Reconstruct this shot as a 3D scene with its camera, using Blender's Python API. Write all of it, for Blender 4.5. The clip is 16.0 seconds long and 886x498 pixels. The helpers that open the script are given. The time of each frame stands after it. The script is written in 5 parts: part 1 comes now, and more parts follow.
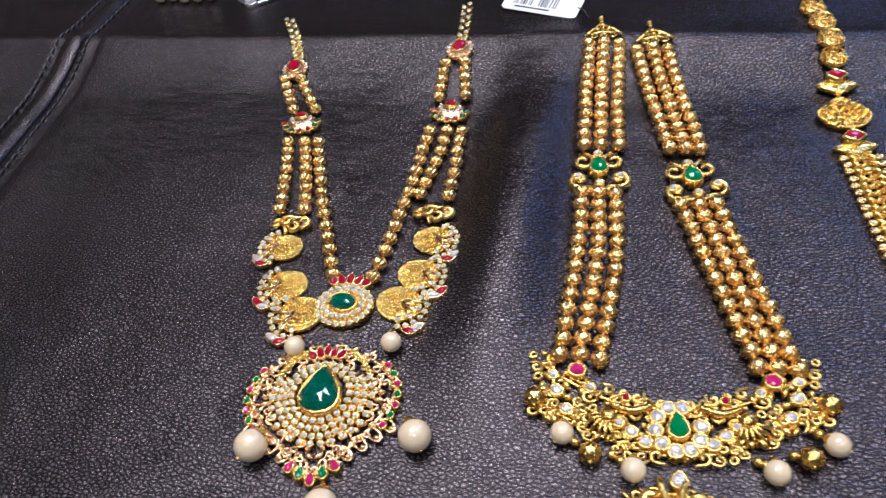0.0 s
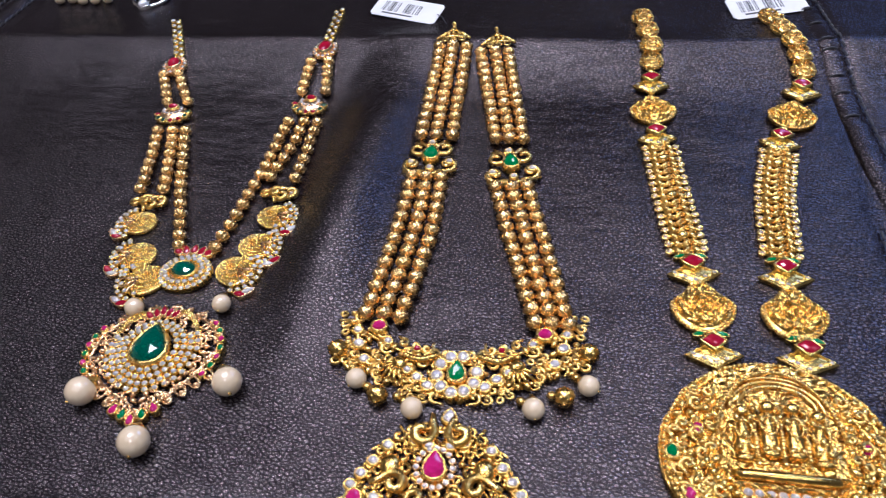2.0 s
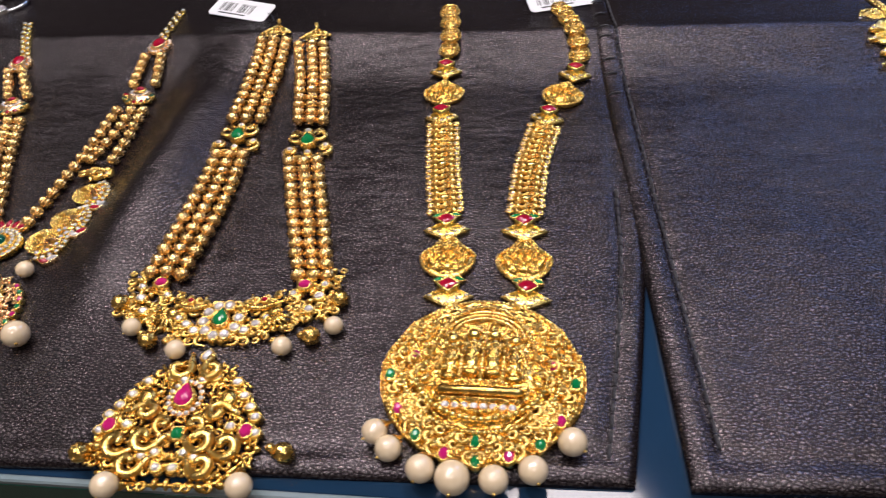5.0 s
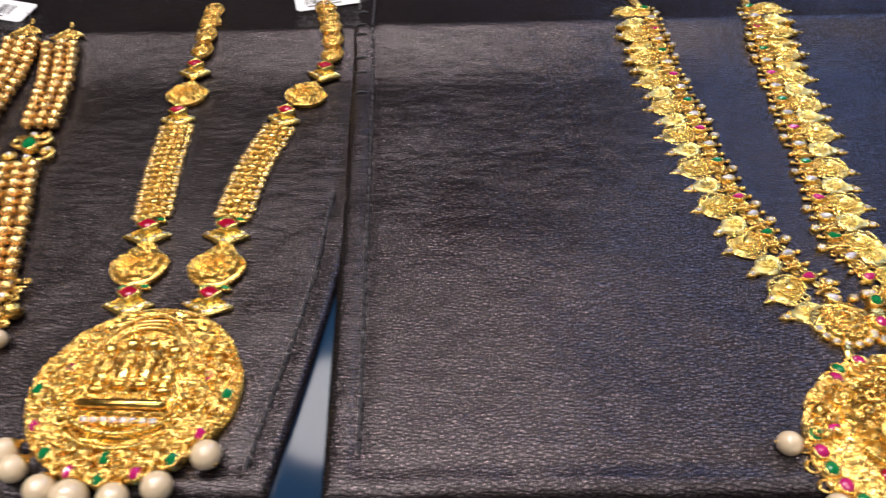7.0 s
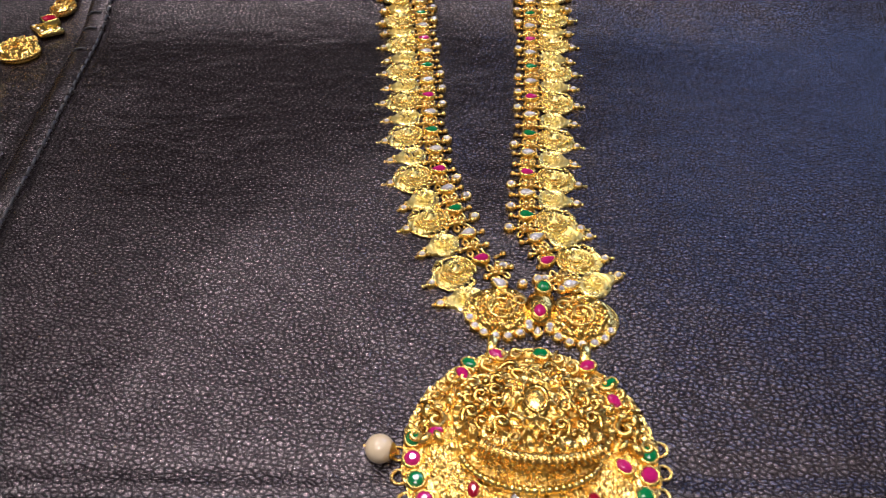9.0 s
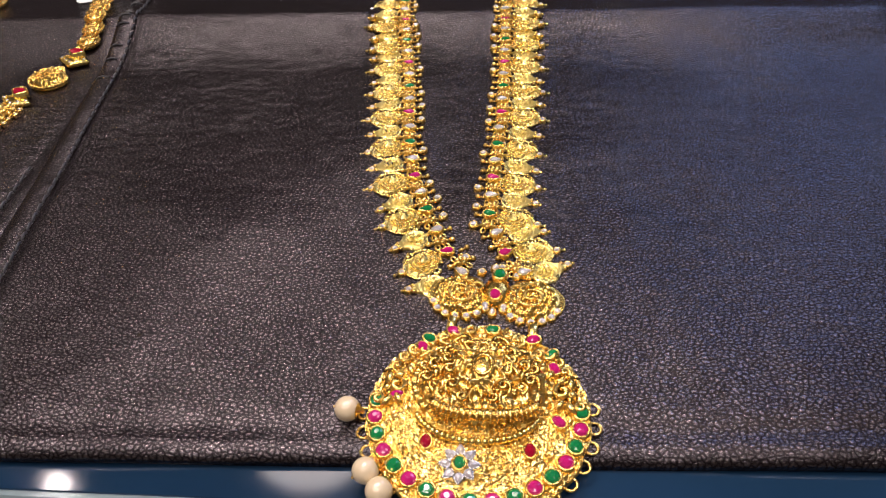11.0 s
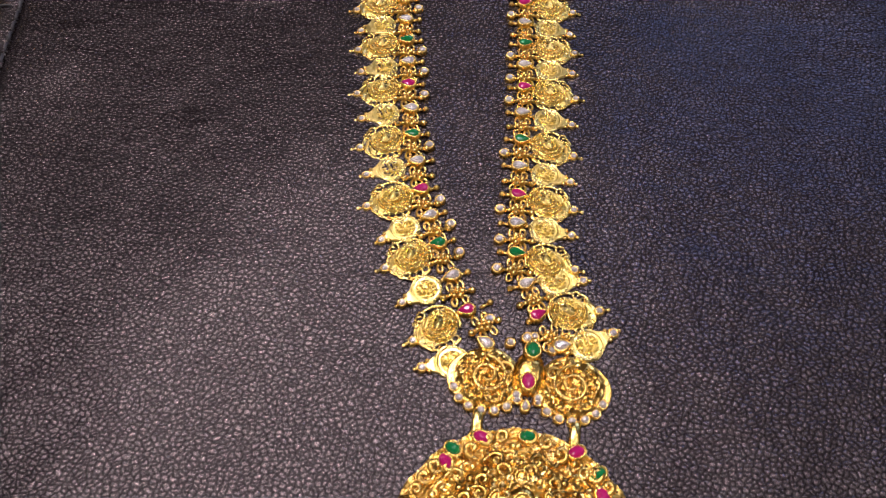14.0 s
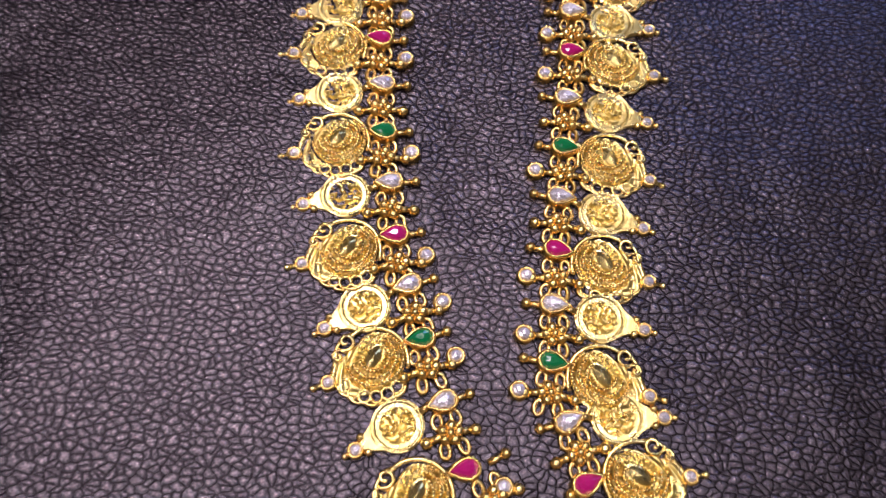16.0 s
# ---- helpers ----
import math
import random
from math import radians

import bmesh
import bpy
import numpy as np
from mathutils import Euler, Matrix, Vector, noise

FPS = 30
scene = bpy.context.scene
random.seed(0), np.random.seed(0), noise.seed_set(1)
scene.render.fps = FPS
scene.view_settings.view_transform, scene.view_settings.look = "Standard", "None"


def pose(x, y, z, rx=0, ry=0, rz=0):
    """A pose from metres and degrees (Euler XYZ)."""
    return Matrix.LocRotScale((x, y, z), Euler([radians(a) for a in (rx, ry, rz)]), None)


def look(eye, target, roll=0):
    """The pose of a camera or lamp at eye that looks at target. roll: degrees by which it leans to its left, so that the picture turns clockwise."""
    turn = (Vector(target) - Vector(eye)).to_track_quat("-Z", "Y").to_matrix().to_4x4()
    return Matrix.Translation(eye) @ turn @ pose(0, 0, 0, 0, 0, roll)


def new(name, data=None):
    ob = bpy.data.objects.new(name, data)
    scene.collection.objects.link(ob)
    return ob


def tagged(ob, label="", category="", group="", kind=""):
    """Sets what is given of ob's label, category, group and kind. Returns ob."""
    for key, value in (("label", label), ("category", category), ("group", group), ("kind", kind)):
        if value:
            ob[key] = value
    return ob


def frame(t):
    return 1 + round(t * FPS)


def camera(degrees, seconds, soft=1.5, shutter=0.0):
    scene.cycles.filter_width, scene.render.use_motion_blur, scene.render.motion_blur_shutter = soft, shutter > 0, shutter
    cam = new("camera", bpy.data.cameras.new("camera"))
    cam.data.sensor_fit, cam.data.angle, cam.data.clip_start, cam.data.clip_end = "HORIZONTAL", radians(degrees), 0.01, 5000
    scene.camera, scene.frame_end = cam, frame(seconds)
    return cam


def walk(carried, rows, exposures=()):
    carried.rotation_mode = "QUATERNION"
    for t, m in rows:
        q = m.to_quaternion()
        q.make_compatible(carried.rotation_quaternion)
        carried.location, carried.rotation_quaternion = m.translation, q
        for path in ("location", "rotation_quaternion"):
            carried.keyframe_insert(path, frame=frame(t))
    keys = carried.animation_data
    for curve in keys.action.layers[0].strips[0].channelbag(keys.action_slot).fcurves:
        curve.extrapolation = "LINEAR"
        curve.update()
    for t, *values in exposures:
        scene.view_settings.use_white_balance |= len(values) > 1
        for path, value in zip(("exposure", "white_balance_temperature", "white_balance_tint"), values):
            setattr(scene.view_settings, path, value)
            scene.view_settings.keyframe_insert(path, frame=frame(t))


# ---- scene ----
cam = camera(60.72, 16.0, 1.1, 0.5)
PATH = [
    (0, (0.02831, -0.11653, 0.16452), (-0.0101, 0.01032, 0.01474), -10.07),
    (0.5, (0.04271, -0.12167, 0.16931), (0.00373, 0.00647, 0.02078), -10.16),
    (1, (0.05457, -0.1276, 0.16818), (0.01776, 0.00203, 0.02039), -8.81),
    (1.5, (0.06379, -0.13303, 0.16877), (0.03029, -0.00163, 0.02176), -7.55),
    (2, (0.07563, -0.1353, 0.16872), (0.04387, -0.00356, 0.02163), -7.12),
    (2.5, (0.08552, -0.14061, 0.16999), (0.05536, -0.0085, 0.0229), -7.03),
    (3, (0.09343, -0.14724, 0.17155), (0.06425, -0.01476, 0.02459), -6.60),
    (3.2, (0.09692, -0.14951, 0.17169), (0.06826, -0.01637, 0.02523), -6.38),
    (5.3, (0.1513, -0.15773, 0.17105), (0.12812, -0.02127, 0.02669), -6.09),
    (5.5, (0.15908, -0.15593, 0.16988), (0.1382, -0.01888, 0.02573), -5.45),
    (6, (0.1772, -0.15294, 0.16784), (0.15924, -0.01545, 0.02371), -5.09),
    (6.5, (0.19336, -0.15062, 0.165), (0.18033, -0.01283, 0.02063), -3.78),
    (7, (0.21583, -0.14789, 0.16145), (0.20371, -0.01033, 0.01677), -3.72),
    (7.5, (0.24559, -0.14081, 0.15083), (0.23517, -0.00248, 0.00676), -2.79),
    (8, (0.26668, -0.13419, 0.14473), (0.25622, 0.00436, 0.00087), -2.30),
    (8.5, (0.28853, -0.12887, 0.13567), (0.27859, 0.00871, -0.00916), -1.57),
    (9, (0.30272, -0.13007, 0.1349), (0.293, 0.00742, -0.01003), -1.50),
    (9.5, (0.30948, -0.13773, 0.1388), (0.29806, 0.00276, -0.00309), -1.27),
    (9.7, (0.31319, -0.1408, 0.14004), (0.30001, -0.00061, -0.00199), -1.60),
    (11.8, (0.31938, -0.1543, 0.15096), (0.30301, -0.00929, 0.01419), -4.01),
    (12, (0.31702, -0.15382, 0.15512), (0.30298, -0.01438, 0.01243), -2.78),
    (12.5, (0.31097, -0.12705, 0.15832), (0.30201, 0.00094, 0.0049), -2.07),
    (13, (0.30273, -0.09514, 0.15713), (0.29578, 0.01903, -0.00694), -0.75),
    (13.5, (0.30324, -0.0873, 0.15371), (0.2976, 0.01896, -0.01563), -0.60),
    (14, (0.30035, -0.07973, 0.15321), (0.29687, 0.02109, -0.01948), 0.37),
    (14.5, (0.30087, -0.05864, 0.14234), (0.30099, 0.03321, -0.03532), 2.32),
    (15, (0.29849, -0.0379, 0.12636), (0.29927, 0.04417, -0.05602), 2.99),
    (15.5, (0.29654, -0.02498, 0.11669), (0.29779, 0.05165, -0.06804), 4.18),
    (16, (0.29716, -0.01605, 0.10308), (0.29948, 0.05676, -0.08319), 5.71),
]
walk(cam, [(t, look(eye, target, roll)) for t, eye, target, roll in PATH],
     [(0, 0.2, 5300, 14), (1.0, 0.1, 5350, 18), (2.0, 0.0, 5200, 20), (3.2, 0.0, 5300, 20), (5.5, 0.1, 6100, 19), (6.5, 0.15, 6150, 18), (8.0, 0.15, 5850, 12), (9.0, 0.0, 5900, 19), (9.7, 0.05, 6200, 22), (12.0, 0.25, 6350, 20), (13.0, 0.0, 6100, 26), (14.5, -0.35, 6200, 26), (16.0, -0.22, 5680, 35)])

# ---- light: jewellery shop, ceiling lamps with added fill, bluish panel on the far wall ----
MM = 0.001


def nodes_of(mat):
    mat.use_nodes = True
    nt = mat.node_tree
    return nt, nt.nodes, nt.links, nt.nodes["Principled BSDF"]


world = bpy.data.worlds.new("shop_air")
world.use_nodes = True
world.node_tree.nodes["Background"].inputs[0].default_value = (0.9, 0.95, 1.0, 1)
world.node_tree.nodes["Background"].inputs[1].default_value = 0.015
scene.world = world


CEILING = 2.2


def area_lamp(name, x, y, z, target, power, size, color, square=False):
    data = bpy.data.lights.new(name, "AREA")
    data.shape, data.size, data.energy, data.color = ("SQUARE" if square else "DISK"), size, power, color
    ob = new(name, data)
    ob.matrix_world = look((x, y, z), target)
    return ob


WARM = (1.0, 0.9, 0.78)
# First three panels follow sheen on the leather; the last four are added fill.
PANELS = [(-0.55, 0.4, 16, 0.55), (0.28, 0.85, 14, 0.5), (-0.35, 1.3, 5, 0.45), (1.45, 0.5, 3, 0.4), (-2.0, 2.0, 2.6, 0.6), (0.3, -0.9, 9, 0.6), (-0.9, -0.9, 5, 0.5)]
# Last two spots follow glints in the glass; the others are added for sparkle.
SPOTS = [(-0.3, 0.25, 6), (0.62, 0.35, 6), (-0.9, -0.4, 5), (1.3, -0.3, 5), (0.1, 1.1, 2.0), (-1.21, 1.06, 0.9)]
for lx, ly, power, wide in PANELS:
    area_lamp("panel_glow", lx, ly, CEILING - 0.012, (lx, ly + 0.001, 0), power, wide, WARM)
for lx, ly, power in SPOTS:
    area_lamp("spot_glow", lx, ly, CEILING - 0.02, (0.15, 0.0, 0), power * 1.15, 0.07, (1.0, 0.93, 0.83))


# ---- materials ----
def tex(nt, kind, scale, detail=4.0, rough=0.55, vec=None):
    n = nt.nodes.new(kind)
    n.inputs["Scale"].default_value = scale
    if "Detail" in n.inputs:
        n.inputs["Detail"].default_value = detail
        n.inputs["Roughness"].default_value = rough
    if vec:
        nt.links.new(vec, n.inputs["Vector"])
    return n


def ramp(nt, src, a, b, lo=0.3, hi=0.7):
    r = nt.nodes.new("ShaderNodeValToRGB")
    r.color_ramp.elements[0].position, r.color_ramp.elements[1].position = lo, hi
    r.color_ramp.elements[0].color, r.color_ramp.elements[1].color = (*a, 1), (*b, 1)
    nt.links.new(src, r.inputs[0])
    return r


def bump(nt, src, strength, distance, after=None):
    b = nt.nodes.new("ShaderNodeBump")
    b.inputs["Strength"].default_value, b.inputs["Distance"].default_value = strength, distance
    nt.links.new(src, b.inputs["Height"])
    if after:
        nt.links.new(after.outputs[0], b.inputs["Normal"])
    return b


def leather_material():
    """Pebbled hide: rounded grains a little wider than deep, thin creases shaded by low specular, faint wrinkles
    across.
    """
    mat = bpy.data.materials.new("black_leather")
    nt, nodes, links, p = nodes_of(mat)
    co = nodes.new("ShaderNodeTexCoord").outputs["Object"]
    slow = tex(nt, "ShaderNodeTexNoise", 300, 2, vec=co)
    add = nodes.new("ShaderNodeVectorMath")
    add.operation = "MULTIPLY_ADD"
    links.new(slow.outputs["Color"], add.inputs[0])
    add.inputs[1].default_value = (0.0014, 0.0014, 0.0)
    links.new(co, add.inputs[2])

    def stretched(src, x, y, turn):
        n = nodes.new("ShaderNodeMapping")
        n.inputs["Scale"].default_value = (x, y, 1.0)
        n.inputs["Rotation"].default_value = (0, 0, radians(turn))
        links.new(src, n.inputs["Vector"])
        return n.outputs[0]

    lay = stretched(add.outputs[0], 0.8, 1.12, 12)
    cells = tex(nt, "ShaderNodeTexVoronoi", 880, vec=lay)
    cells.voronoi_dimensions, cells.feature = "2D", "DISTANCE_TO_EDGE"
    dome = ramp(nt, cells.outputs["Distance"], (0, 0, 0), (1, 1, 1), 0.0, 0.42)
    dome.color_ramp.interpolation = "EASE"
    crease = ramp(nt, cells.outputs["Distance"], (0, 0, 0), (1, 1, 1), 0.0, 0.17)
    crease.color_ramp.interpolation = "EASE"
    fine = tex(nt, "ShaderNodeTexNoise", 2600, 3, vec=co)
    broad = tex(nt, "ShaderNodeTexNoise", 14, 4, vec=co)
    wrinkle = tex(nt, "ShaderNodeTexNoise", 260, 3, vec=stretched(co, 0.4, 1.5, 8))
    col = ramp(nt, broad.outputs["Fac"], (0.0040, 0.0030, 0.0036), (0.0080, 0.0058, 0.0066))
    links.new(col.outputs[0], p.inputs["Base Color"])
    ro = nodes.new("ShaderNodeMapRange")
    ro.inputs["To Min"].default_value, ro.inputs["To Max"].default_value = 0.21, 0.29
    links.new(broad.outputs["Fac"], ro.inputs["Value"])
    links.new(ro.outputs[0], p.inputs["Roughness"])
    # Shade in the creases is put in by cutting the specular level there.
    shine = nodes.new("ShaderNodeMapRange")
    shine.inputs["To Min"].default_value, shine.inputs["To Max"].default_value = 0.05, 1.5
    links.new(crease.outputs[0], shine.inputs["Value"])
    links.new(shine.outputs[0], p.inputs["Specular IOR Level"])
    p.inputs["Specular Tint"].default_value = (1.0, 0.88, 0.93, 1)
    sag = tex(nt, "ShaderNodeTexNoise", 38, 3, vec=co)
    b0 = bump(nt, wrinkle.outputs["Fac"], 0.3, 0.0005, bump(nt, sag.outputs["Fac"], 0.5, 0.003))
    b1 = bump(nt, dome.outputs[0], 1.0, 0.00021, b0)
    b2 = bump(nt, fine.outputs["Fac"], 0.2, 0.00008, b1)
    links.new(b2.outputs[0], p.inputs["Normal"])
    return mat


def gold_material(name, light, dark, rough, grain=900.0, relief=0.0002, patch=330.0):
    mat = bpy.data.materials.new(name)
    nt, nodes, links, p = nodes_of(mat)
    co = nodes.new("ShaderNodeTexCoord").outputs["Object"]
    blot = tex(nt, "ShaderNodeTexNoise", patch, 3, vec=co)
    col = ramp(nt, blot.outputs["Fac"], dark, light, 0.34, 0.6)
    links.new(col.outputs[0], p.inputs["Base Color"])
    p.inputs["Metallic"].default_value = 1.0
    ro = nodes.new("ShaderNodeMapRange")
    ro.inputs["To Min"].default_value, ro.inputs["To Max"].default_value = rough + 0.12, rough - 0.05
    links.new(blot.outputs["Fac"], ro.inputs["Value"])
    links.new(ro.outputs[0], p.inputs["Roughness"])
    fine = tex(nt, "ShaderNodeTexNoise", grain, 2, vec=co)
    links.new(bump(nt, fine.outputs["Fac"], 0.5, relief).outputs[0], p.inputs["Normal"])
    return mat


def gem_material(name, color, through_light, rough=0.06):
    mat = bpy.data.materials.new(name)
    nt, nodes, links, p = nodes_of(mat)
    co = nodes.new("ShaderNodeTexCoord").outputs["Object"]
    n = tex(nt, "ShaderNodeTexNoise", 500, 3, vec=co)
    col = ramp(nt, n.outputs["Fac"], tuple(c * 0.72 for c in color), color, 0.35, 0.65)
    links.new(col.outputs[0], p.inputs["Base Color"])
    p.inputs["Roughness"].default_value = rough
    p.inputs["IOR"].default_value = 1.76
    p.inputs["Transmission Weight"].default_value = through_light
    return mat


def plain_material(name, a, b, rough, scale=40.0, metal=0.0, relief=0.0, spec=0.5):
    mat = bpy.data.materials.new(name)
    nt, nodes, links, p = nodes_of(mat)
    co = nodes.new("ShaderNodeTexCoord").outputs["Object"]
    n = tex(nt, "ShaderNodeTexNoise", scale, 5, vec=co)
    links.new(ramp(nt, n.outputs["Fac"], a, b).outputs[0], p.inputs["Base Color"])
    p.inputs["Roughness"].default_value, p.inputs["Metallic"].default_value = rough, metal
    p.inputs["Specular IOR Level"].default_value = spec
    if relief:
        links.new(bump(nt, n.outputs["Fac"], 0.4, relief).outputs[0], p.inputs["Normal"])
    return mat


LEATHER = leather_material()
GOLD = gold_material("yellow_gold", (0.95, 0.68, 0.22), (0.74, 0.47, 0.11), 0.23, 1000, 0.00012)
GOLD_BEAD = gold_material("bead_gold", (0.98, 0.68, 0.28), (0.74, 0.44, 0.13), 0.22, 1500, 0.00045)
GOLD_ANTIQUE = gold_material("antique_gold", (0.9, 0.62, 0.17), (0.52, 0.3, 0.055), 0.19, 1300, 0.0002)
GOLD_BRIGHT = gold_material("bright_gold", (0.96, 0.76, 0.27), (0.8, 0.54, 0.12), 0.19, 1100, 0.00015)
GOLD_PALE = gold_material("pale_gold", (0.9, 0.74, 0.28), (0.74, 0.54, 0.14), 0.24, 1400, 0.0001)
ROSE = gold_material("rose_gold", (1.0, 0.73, 0.42), (0.78, 0.46, 0.22), 0.22, 1000, 0.00012)
RUBY = gem_material("ruby", (0.46, 0.006, 0.035), 0.2)
PINK = gem_material("pink_ruby", (0.72, 0.02, 0.22), 0.2)
EMERALD = gem_material("emerald", (0.005, 0.27, 0.075), 0.2)
DEEP_EMERALD = gem_material("deep_emerald", (0.004, 0.12, 0.075), 0.25)
WHITE_STONE = gem_material("white_stone", (0.95, 0.91, 0.94), 0.0, 0.04)
WHITE_STONE.node_tree.nodes["Principled BSDF"].inputs["Metallic"].default_value = 0.6
stone_nodes = WHITE_STONE.node_tree
spark = tex(stone_nodes, "ShaderNodeTexNoise", 1400, 1, vec=stone_nodes.nodes.new("ShaderNodeTexCoord").outputs["Object"])
stone_nodes.links.new(bump(stone_nodes, spark.outputs["Fac"], 0.8, 0.0005).outputs[0], stone_nodes.nodes["Principled BSDF"].inputs["Normal"])
PEARL = plain_material("pearl", (0.74, 0.58, 0.37), (0.82, 0.68, 0.47), 0.16, 120, 0.0)
PEARL.node_tree.nodes["Principled BSDF"].inputs["Coat Weight"].default_value = 0.9
PEARL.node_tree.nodes["Principled BSDF"].inputs["Coat Roughness"].default_value = 0.06
PEARL.node_tree.nodes["Principled BSDF"].inputs["Coat IOR"].default_value = 1.9
PAPER = plain_material("tag_paper", (0.74, 0.75, 0.77), (0.82, 0.82, 0.84), 0.55, 90)
INK = plain_material("tag_ink", (0.02, 0.02, 0.022), (0.03, 0.03, 0.03), 0.5)
THREAD = plain_material("black_thread", (0.02, 0.02, 0.024), (0.05, 0.05, 0.06), 0.55, 900)
WALL_PAINT = plain_material("wall_paint", (0.28, 0.24, 0.19), (0.34, 0.3, 0.24), 0.7, 3)
# Far wall toned dark for what the leather mirrors; no panelling is known.
DARK_WALL = plain_material("dark_wall", (0.045, 0.034, 0.03), (0.07, 0.054, 0.046), 0.6, 5)
CEILING_PAINT = plain_material("ceiling_paint", (0.055, 0.05, 0.046), (0.075, 0.07, 0.062), 0.8, 3)
FLOOR_STONE = plain_material("floor_stone", (0.1, 0.09, 0.075), (0.15, 0.13, 0.11), 0.3, 6)
WOOD = plain_material("dark_wood", (0.05, 0.028, 0.016), (0.09, 0.05, 0.028), 0.4, 25)
GLASS_TOP = plain_material("blue_glass", (0.006, 0.02, 0.045), (0.011, 0.034, 0.075), 0.07, 8, spec=0.4)
GLASS_EDGE = plain_material("green_glass_edge", (0.006, 0.05, 0.035), (0.012, 0.09, 0.06), 0.12, 12)
GLASS_BEVEL = plain_material("pale_glass_bevel", (0.16, 0.22, 0.24), (0.24, 0.3, 0.32), 0.12, 30)
STEEL = plain_material("steel", (0.6, 0.6, 0.62), (0.7, 0.7, 0.72), 0.2, 60, 1.0)


def glow_material(name, color, strength):
    mat = bpy.data.materials.new(name)
    nt, nodes, links, p = nodes_of(mat)
    p.inputs["Base Color"].default_value = (*color, 1)
    p.inputs["Emission Color"].default_value = (*color, 1)
    p.inputs["Emission Strength"].default_value = strength
    return mat


# Glow for the bluish rectangle reflected in the leather; its source is unseen.
BLUISH_GLOW = glow_material("bluish_glow", (0.38, 0.55, 1.0), 5.2)
LAMP_RIM = plain_material("lamp_rim", (0.7, 0.68, 0.64), (0.8, 0.78, 0.74), 0.35)

# ---- building helpers: millimetres in, metres out ----
WORLD = {}


def mesh_of(name, verts, faces, mat, smooth=True):
    me = bpy.data.meshes.new(name)
    me.from_pydata([tuple(c * MM for c in v) for v in verts], [], faces)
    me.materials.append(mat)
    if smooth:
        me.polygons.foreach_set("use_smooth", [True] * len(me.polygons))
    me.update()
    return me


def root(name, x, y, label, category, group="", z=0.0):
    ob = new(name)
    ob.empty_display_size = 0.01
    m = Matrix.Translation((x * MM, y * MM, z * MM))
    ob.matrix_basis = m
    WORLD[ob.name] = m
    return tagged(ob, label, category, group)


def part(name, me, parent, m, label=""):
    """Links a mesh under a thing or a part; m is its pose in the room."""
    ob = new(name, me)
    ob.parent = parent
    ob.matrix_basis = WORLD[parent.name].inverted() @ m
    WORLD[ob.name] = m
    return tagged(ob, label)


class Pile:
    """Gathers pieces of one mesh."""

    def __init__(self):
        self.v, self.f = [], []

    def add(self, shape, m=None):
        base = len(self.v)
        verts, faces = shape
        self.v += [tuple(m @ Vector(v)) for v in verts] if m else list(verts)
        self.f += [tuple(i + base for i in f) for f in faces]
        return self

    def mesh(self, name, mat, smooth=True):
        return mesh_of(name, self.v, self.f, mat, smooth)


def put(x, y, rot=0.0, z=0.0, s=1.0, flip=1):
    """A local pose in millimetres."""
    return Matrix.Translation((x, y, z)) @ Matrix.Rotation(radians(rot), 4, "Z") @ Matrix.Diagonal((s * flip, s, s, 1))


def loft(loops, cap_low=False, cap_high=True):
    n = len(loops[0])
    v = [p for loop in loops for p in loop]
    f = [(k * n + i, k * n + (i + 1) % n, (k + 1) * n + (i + 1) % n, (k + 1) * n + i) for k in range(len(loops) - 1) for i in range(n)]
    if cap_high:
        f.append(tuple(range((len(loops) - 1) * n, len(loops) * n)))
    if cap_low:
        f.append(tuple(reversed(range(n))))
    return v, f


def outline(kind, w, h, n=16):
    pts = []
    for i in range(n):
        a = 2 * math.pi * i / n
        c, s = math.cos(a), math.sin(a)
        if kind == "pear":
            x, y = 0.62 * w * s * abs(math.sin(a / 2)) ** 1.1, h / 2 * c
            x, y = -x, y
        elif kind == "marquise":
            x, y = w / 2 * c * abs(c) ** 0.35, h / 2 * math.copysign(abs(s) ** 1.15, s)
        elif kind == "rhomb":
            k = abs(c) + abs(s)
            x, y = w / 2 * c / k, h / 2 * s / k
        elif kind == "box":
            k = max(abs(c), abs(s))
            x, y = w / 2 * c / k, h / 2 * s / k
        else:
            x, y = w / 2 * c, h / 2 * s
        pts.append((x, y))
    return pts


def ring(pts, k, z):
    return [(x * k, y * k, z) for x, y in pts]


def grown(pts, d, z):
    out = []
    for x, y in pts:
        r = math.hypot(x, y) or 1
        out.append((x * (r + d) / r, y * (r + d) / r, z))
    return out


def gem_shape(kind, w, h, z, tall, n=10):
    o = outline(kind, w, h, n)
    half = [((o[i][0] + o[(i + 1) % n][0]) / 2, (o[i][1] + o[(i + 1) % n][1]) / 2) for i in range(n)]
    v = ring(o, 0.9, z - tall) + ring(o, 1.0, z) + ring(half, 0.8, z + tall * 0.68) + ring(o, 0.36, z + tall)
    f = [(i, (i + 1) % n, n + (i + 1) % n, n + i) for i in range(n)]
    for k in (1, 2):
        for i in range(n):
            j = (i + 1) % n
            if k == 1:
                f += [(n + i, n + j, 2 * n + i), (n + j, 2 * n + j, 2 * n + i)]
            else:
                f += [(2 * n + i, 3 * n + j, 3 * n + i), (2 * n + i, 2 * n + j, 3 * n + j)]
    f.append(tuple(range(3 * n, 4 * n)))
    return v, f


def dome_shape(kind, w, h, z, tall, n=16, rows=4):
    o = outline(kind, w, h, n)
    loops = [ring(o, 1.0, z - 0.4)]
    for k in range(rows):
        a = math.pi / 2 * k / rows
        loops.append(ring(o, math.cos(a), z + tall * math.sin(a)))
    return loft(loops)


